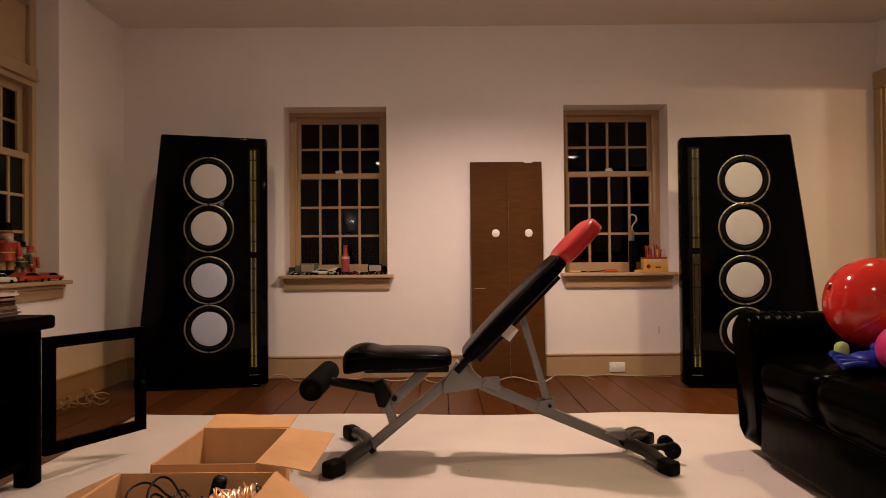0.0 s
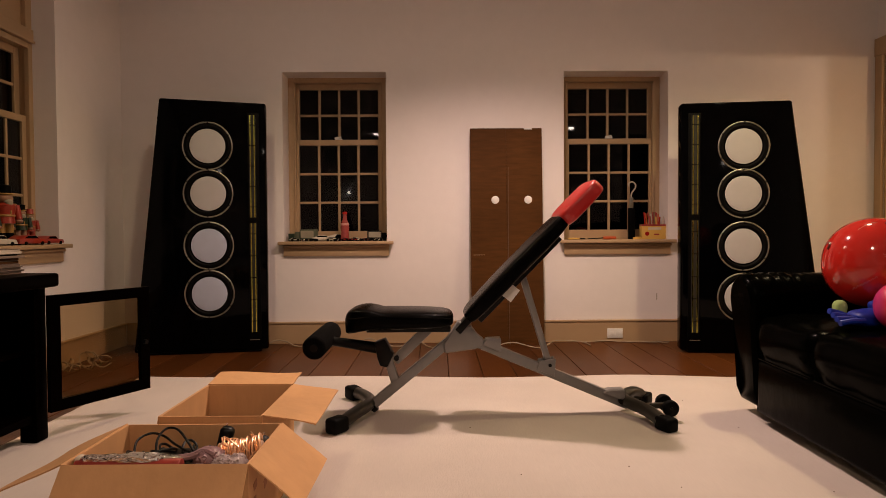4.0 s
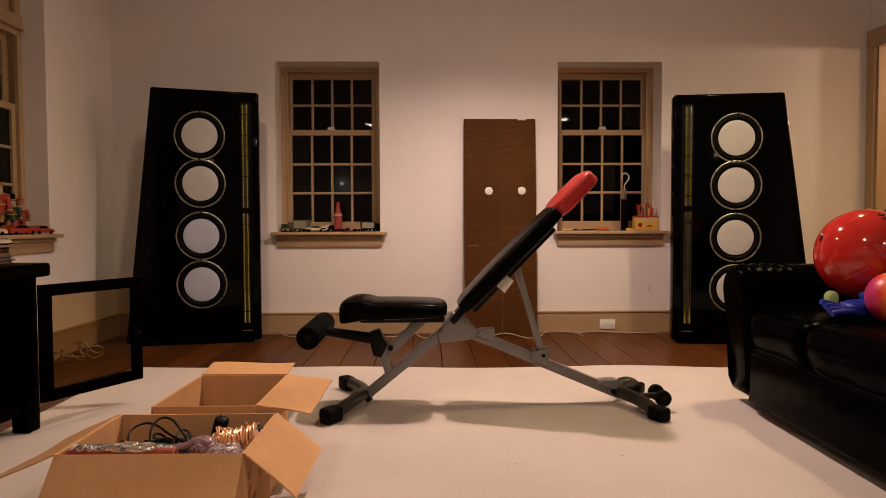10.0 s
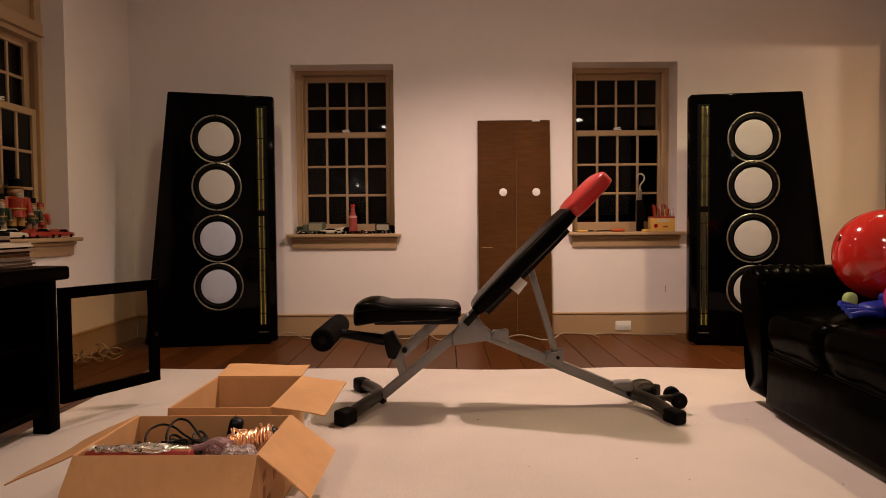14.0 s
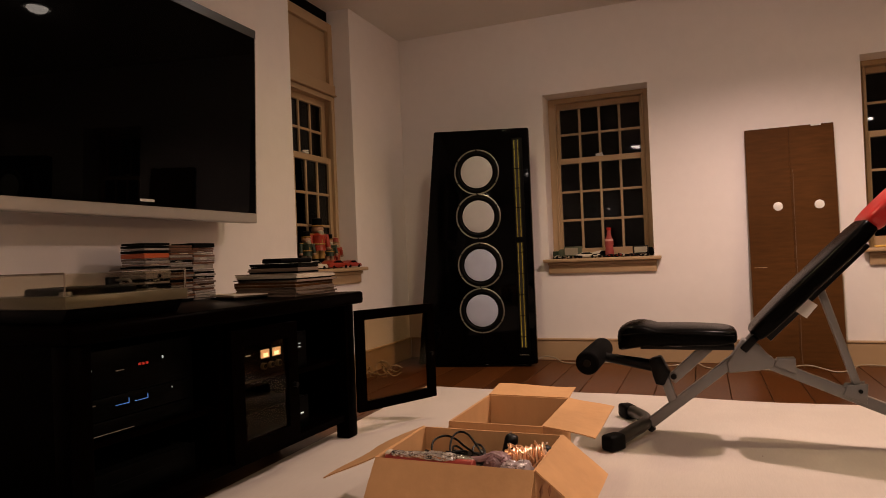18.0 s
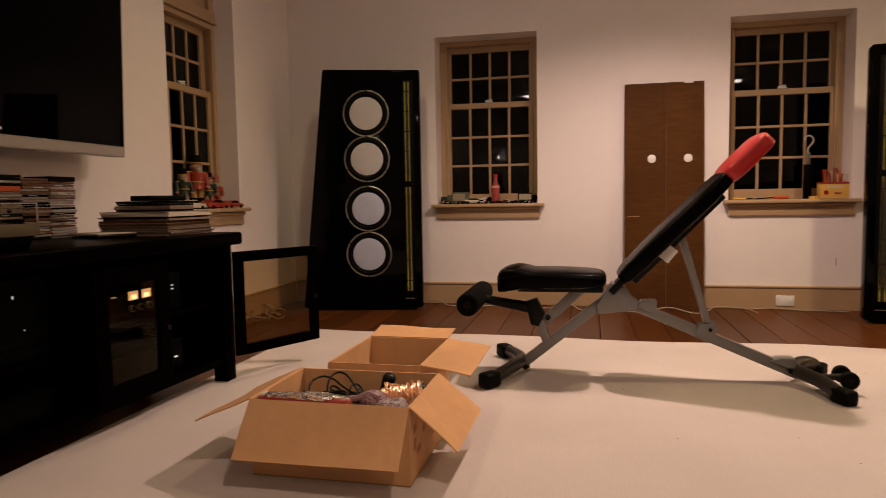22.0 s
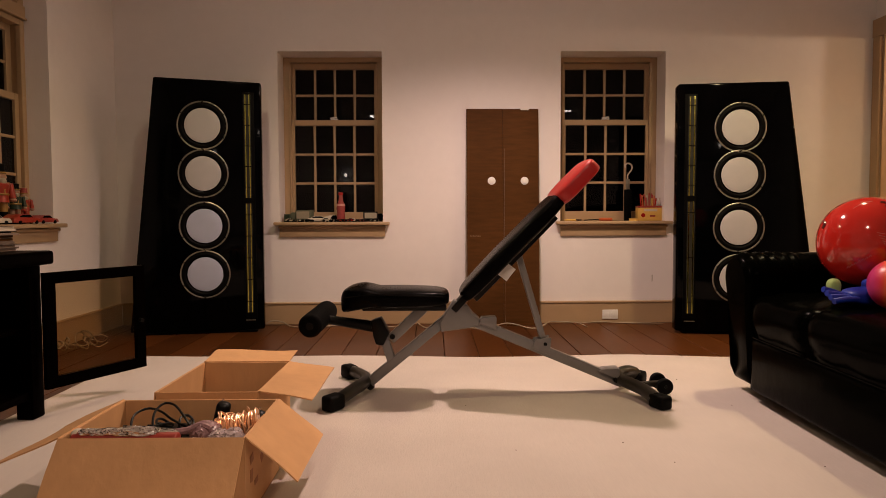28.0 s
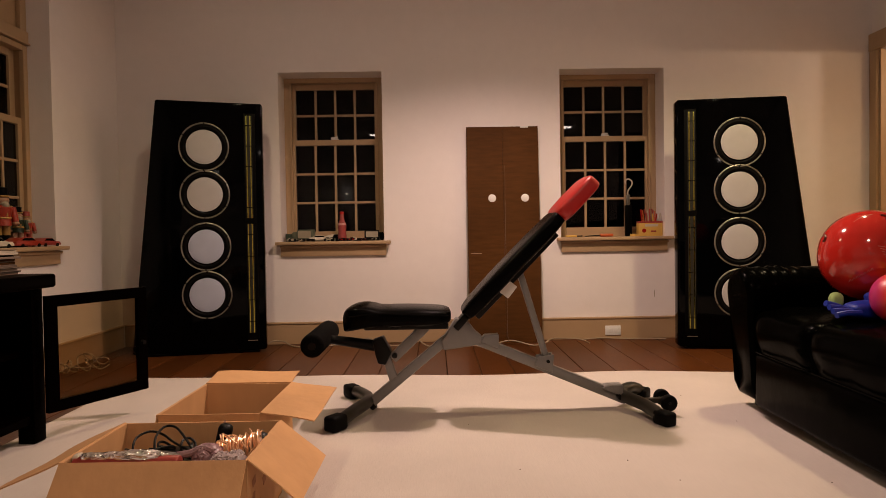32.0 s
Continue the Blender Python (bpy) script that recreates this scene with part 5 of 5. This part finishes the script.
solid("soft_toy", pillow(-0.022, 0.022, -0.022, 0.022, 0, 0.062, 3, 0.004, 35, 0.008), LIME, "small pale green knitted toy on the sofa", "toy", pose(1.648, 2.70, 0.50))

# ---- in the boxes ----
def crumple(b, amount, seed):
    """Thin film pushed into sharp little facets."""
    rng = random.Random(seed)
    for v in b.verts:
        v.co += Vector((rng.uniform(-1, 1), rng.uniform(-1, 1), rng.uniform(-1, 1))) * amount
    return b


t = thing("wrapped_roll", "roll of red gift wrap with foil in the box", "gift wrap")
part("paper_roll", rod((-0.815, 1.990, 0.215), (-0.535, 1.986, 0.217), 0.022, 20, bevel=0.004), WRAP, t)
b = pillow(-0.80, -0.585, 1.975, 2.012, 0.231, 0.245, 4, 0.004, 41, 0.007)
part("foil_wrap", crumple(b, 0.004, 3), FOIL, t, "crinkled foil", smooth=False)
part("foil_twist", pillow(-0.63, -0.54, 1.985, 2.03, 0.215, 0.24, 3, 0.004, 45, 0.008), FOIL, t, "crinkled foil", smooth=False)
part("tape_end", pillow(-0.822, -0.795, 1.985, 2.02, 0.220, 0.242, 3, 0.003, 46, 0.003), CREAM, t, "cream paper end")
rng = random.Random(8)
solid("dark_cloth", pillow(-0.815, -0.36, 2.02, 2.305, 0.02, 0.175, 4, 0.01, 43, 0.012), CORDBLACK, "dark folded cloth under cords in the box", "cloth")
cord([(-0.70, 2.10, 0.17), (-0.735, 2.15, 0.195), (-0.752, 2.21, 0.218), (-0.728, 2.25, 0.226), (-0.68, 2.23, 0.222), (-0.63, 2.185, 0.212), (-0.56, 2.14, 0.20), (-0.50, 2.16, 0.185)], 0.0036, CORDBLACK, "black power cord arching above the box contents")
cord([(-0.63, 2.07, 0.17), (-0.655, 2.11, 0.21), (-0.675, 2.17, 0.235), (-0.682, 2.25, 0.24), (-0.645, 2.24, 0.24), (-0.595, 2.18, 0.226), (-0.535, 2.11, 0.20), (-0.50, 2.12, 0.18)], 0.0036, CORDBLACK, "black power cord looped high in the box")
for j in range(7):
    pts = []
    x0 = rng.uniform(-0.74, -0.62)
    for k in range(8):
        a = k * 0.75 + j * 1.1
        pts.append((x0 + 0.03 * k * 0.6 + 0.05 * math.cos(a), 2.13 + 0.055 * math.sin(a) + 0.006 * j, 0.190 + 0.014 * math.sin(a * 1.7 + j) + 0.002 * j))
    cord(pts, 0.0036, CORDBLACK, "black power cord coiled loosely in the box")
for x, y, tilt, w, h, label in ((-0.497, 2.235, 14, 0.021, 0.092, "black plug adaptor standing in the box"), (-0.372, 2.165, 18, 0.018, 0.085, "black cord plug leaning in the box")):
    t = thing("power_plug", label, "plug", pose(x - 0.015, y, 0.160, 0, tilt, 0))
    part("plug_body", box(-w, w, -0.02, 0.02, 0, h, 0.015, 3), CORDBLACK, t)
    part("pin", rod((-0.006, 0, h), (-0.006, 0, h + 0.008), 0.003, 8), FOIL, t)
    part("cable_relief", rod((0, 0, -0.03), (0, 0, 0.0), 0.007, 10), CORDBLACK, t)
t = thing("tinsel_spool", "shiny copper tinsel wound on a spool in the box", "tinsel", pose(-0.415, 2.115, 0.208, 0, 82, 6))
part("spool", rod((0, 0, -0.062), (0, 0, 0.062), 0.026, 20, bevel=0.003), SKIN, t)
for k in range(21):
    r = 0.038 + 0.003 * ((k * 7) % 3)
    z = k * 0.0058 - 0.058
    part("tinsel_loop", lathe([(0.026, z - 0.003), (r - 0.002, z - 0.0026), (r, z), (r - 0.002, z + 0.0026), (0.026, z + 0.003), (0.026, z - 0.003)], 24, pose(rng.uniform(-0.002, 0.002), rng.uniform(-0.002, 0.002), 0, rng.uniform(-5, 5), rng.uniform(-5, 5))), COPPER, t)
for k in range(16):
    a = rng.uniform(0, 6.28)
    z = rng.uniform(-0.06, 0.05)
    part("tinsel_strand", tube([(0.044 * math.cos(a), 0.044 * math.sin(a), z), (0.054 * math.cos(a + 0.4), 0.054 * math.sin(a + 0.4), z + rng.uniform(-0.02, 0.02)), (0.045 * math.cos(a + 0.9), 0.045 * math.sin(a + 0.9), z + 0.01)], 0.0024, 6), COPPER, t)
t = thing("plastic_bag", "crumpled clear plastic bag of ornaments in the box", "bag")
part("bag_film", crumple(pillow(-0.475, -0.385, 1.985, 2.07, 0.17, 0.238, 3, 0.004, 47, 0.03), 0.0035, 5), FILM, t)
part("bag_neck", tube([(-0.465, 2.04, 0.228), (-0.50, 2.05, 0.236), (-0.53, 2.04, 0.226), (-0.58, 2.03, 0.222)], 0.010, 8), LILAC, t, "twisted lilac film")
solid("pink_parcel", crumple(pillow(-0.53, -0.44, 2.03, 2.10, 0.165, 0.226, 3, 0.006, 49, 0.03), 0.0035, 6), LILAC, "dusty pink wrapped parcel in the box", "parcel")
t = thing("paper_pile", "few papers lying in the box", "papers", pose(-0.745, 2.42, 0.013))
for k in range(2):
    part("paper_sheet", box(0.02, 0.26, 0.03, 0.36, 0.0005 + k * 0.052, 0.051 + k * 0.052, 0.002, 1, m=pose(0, 0, 0, 0, 0, rng.uniform(-3, 3))), [CREAM, SLEEVE][k], t, smooth=False)
rng = random.Random(21)
b = None
for k in range(26):
    x, y = rng.uniform(-1.1, 1.4), rng.uniform(0.9, 3.7)
    b = box(-0.002, 0.002, -0.0015, 0.0015, 0, 0.0015, m=pose(x, y, 0.011, 0, 0, rng.uniform(0, 180)), bm=b)
solid("rug_lint", b, BROWNBOARD, "scattered brown crumbs of lint on the rug", "lint", kind="stuff")

# floor boards: planks run away from the far wall
bx = XL - 0.05
rng = random.Random(5)
while bx < XR:
    wd = rng.uniform(0.185, 0.215)
    part("board", box(bx + 0.002, bx + wd - 0.002, 3.2, YB, -0.02, 0.0, 0.002, 1), FLOORWOOD, floor, smooth=False)
    bx += wd
part("board", box(XL, XR, YF, 3.198, -0.02, 0.0), FLOORWOOD, floor, smooth=False)
part("board", box(XR, XR + 1.7, 2.2, 6.2, -0.02, 0.0), FLOORWOOD, floor, smooth=False)
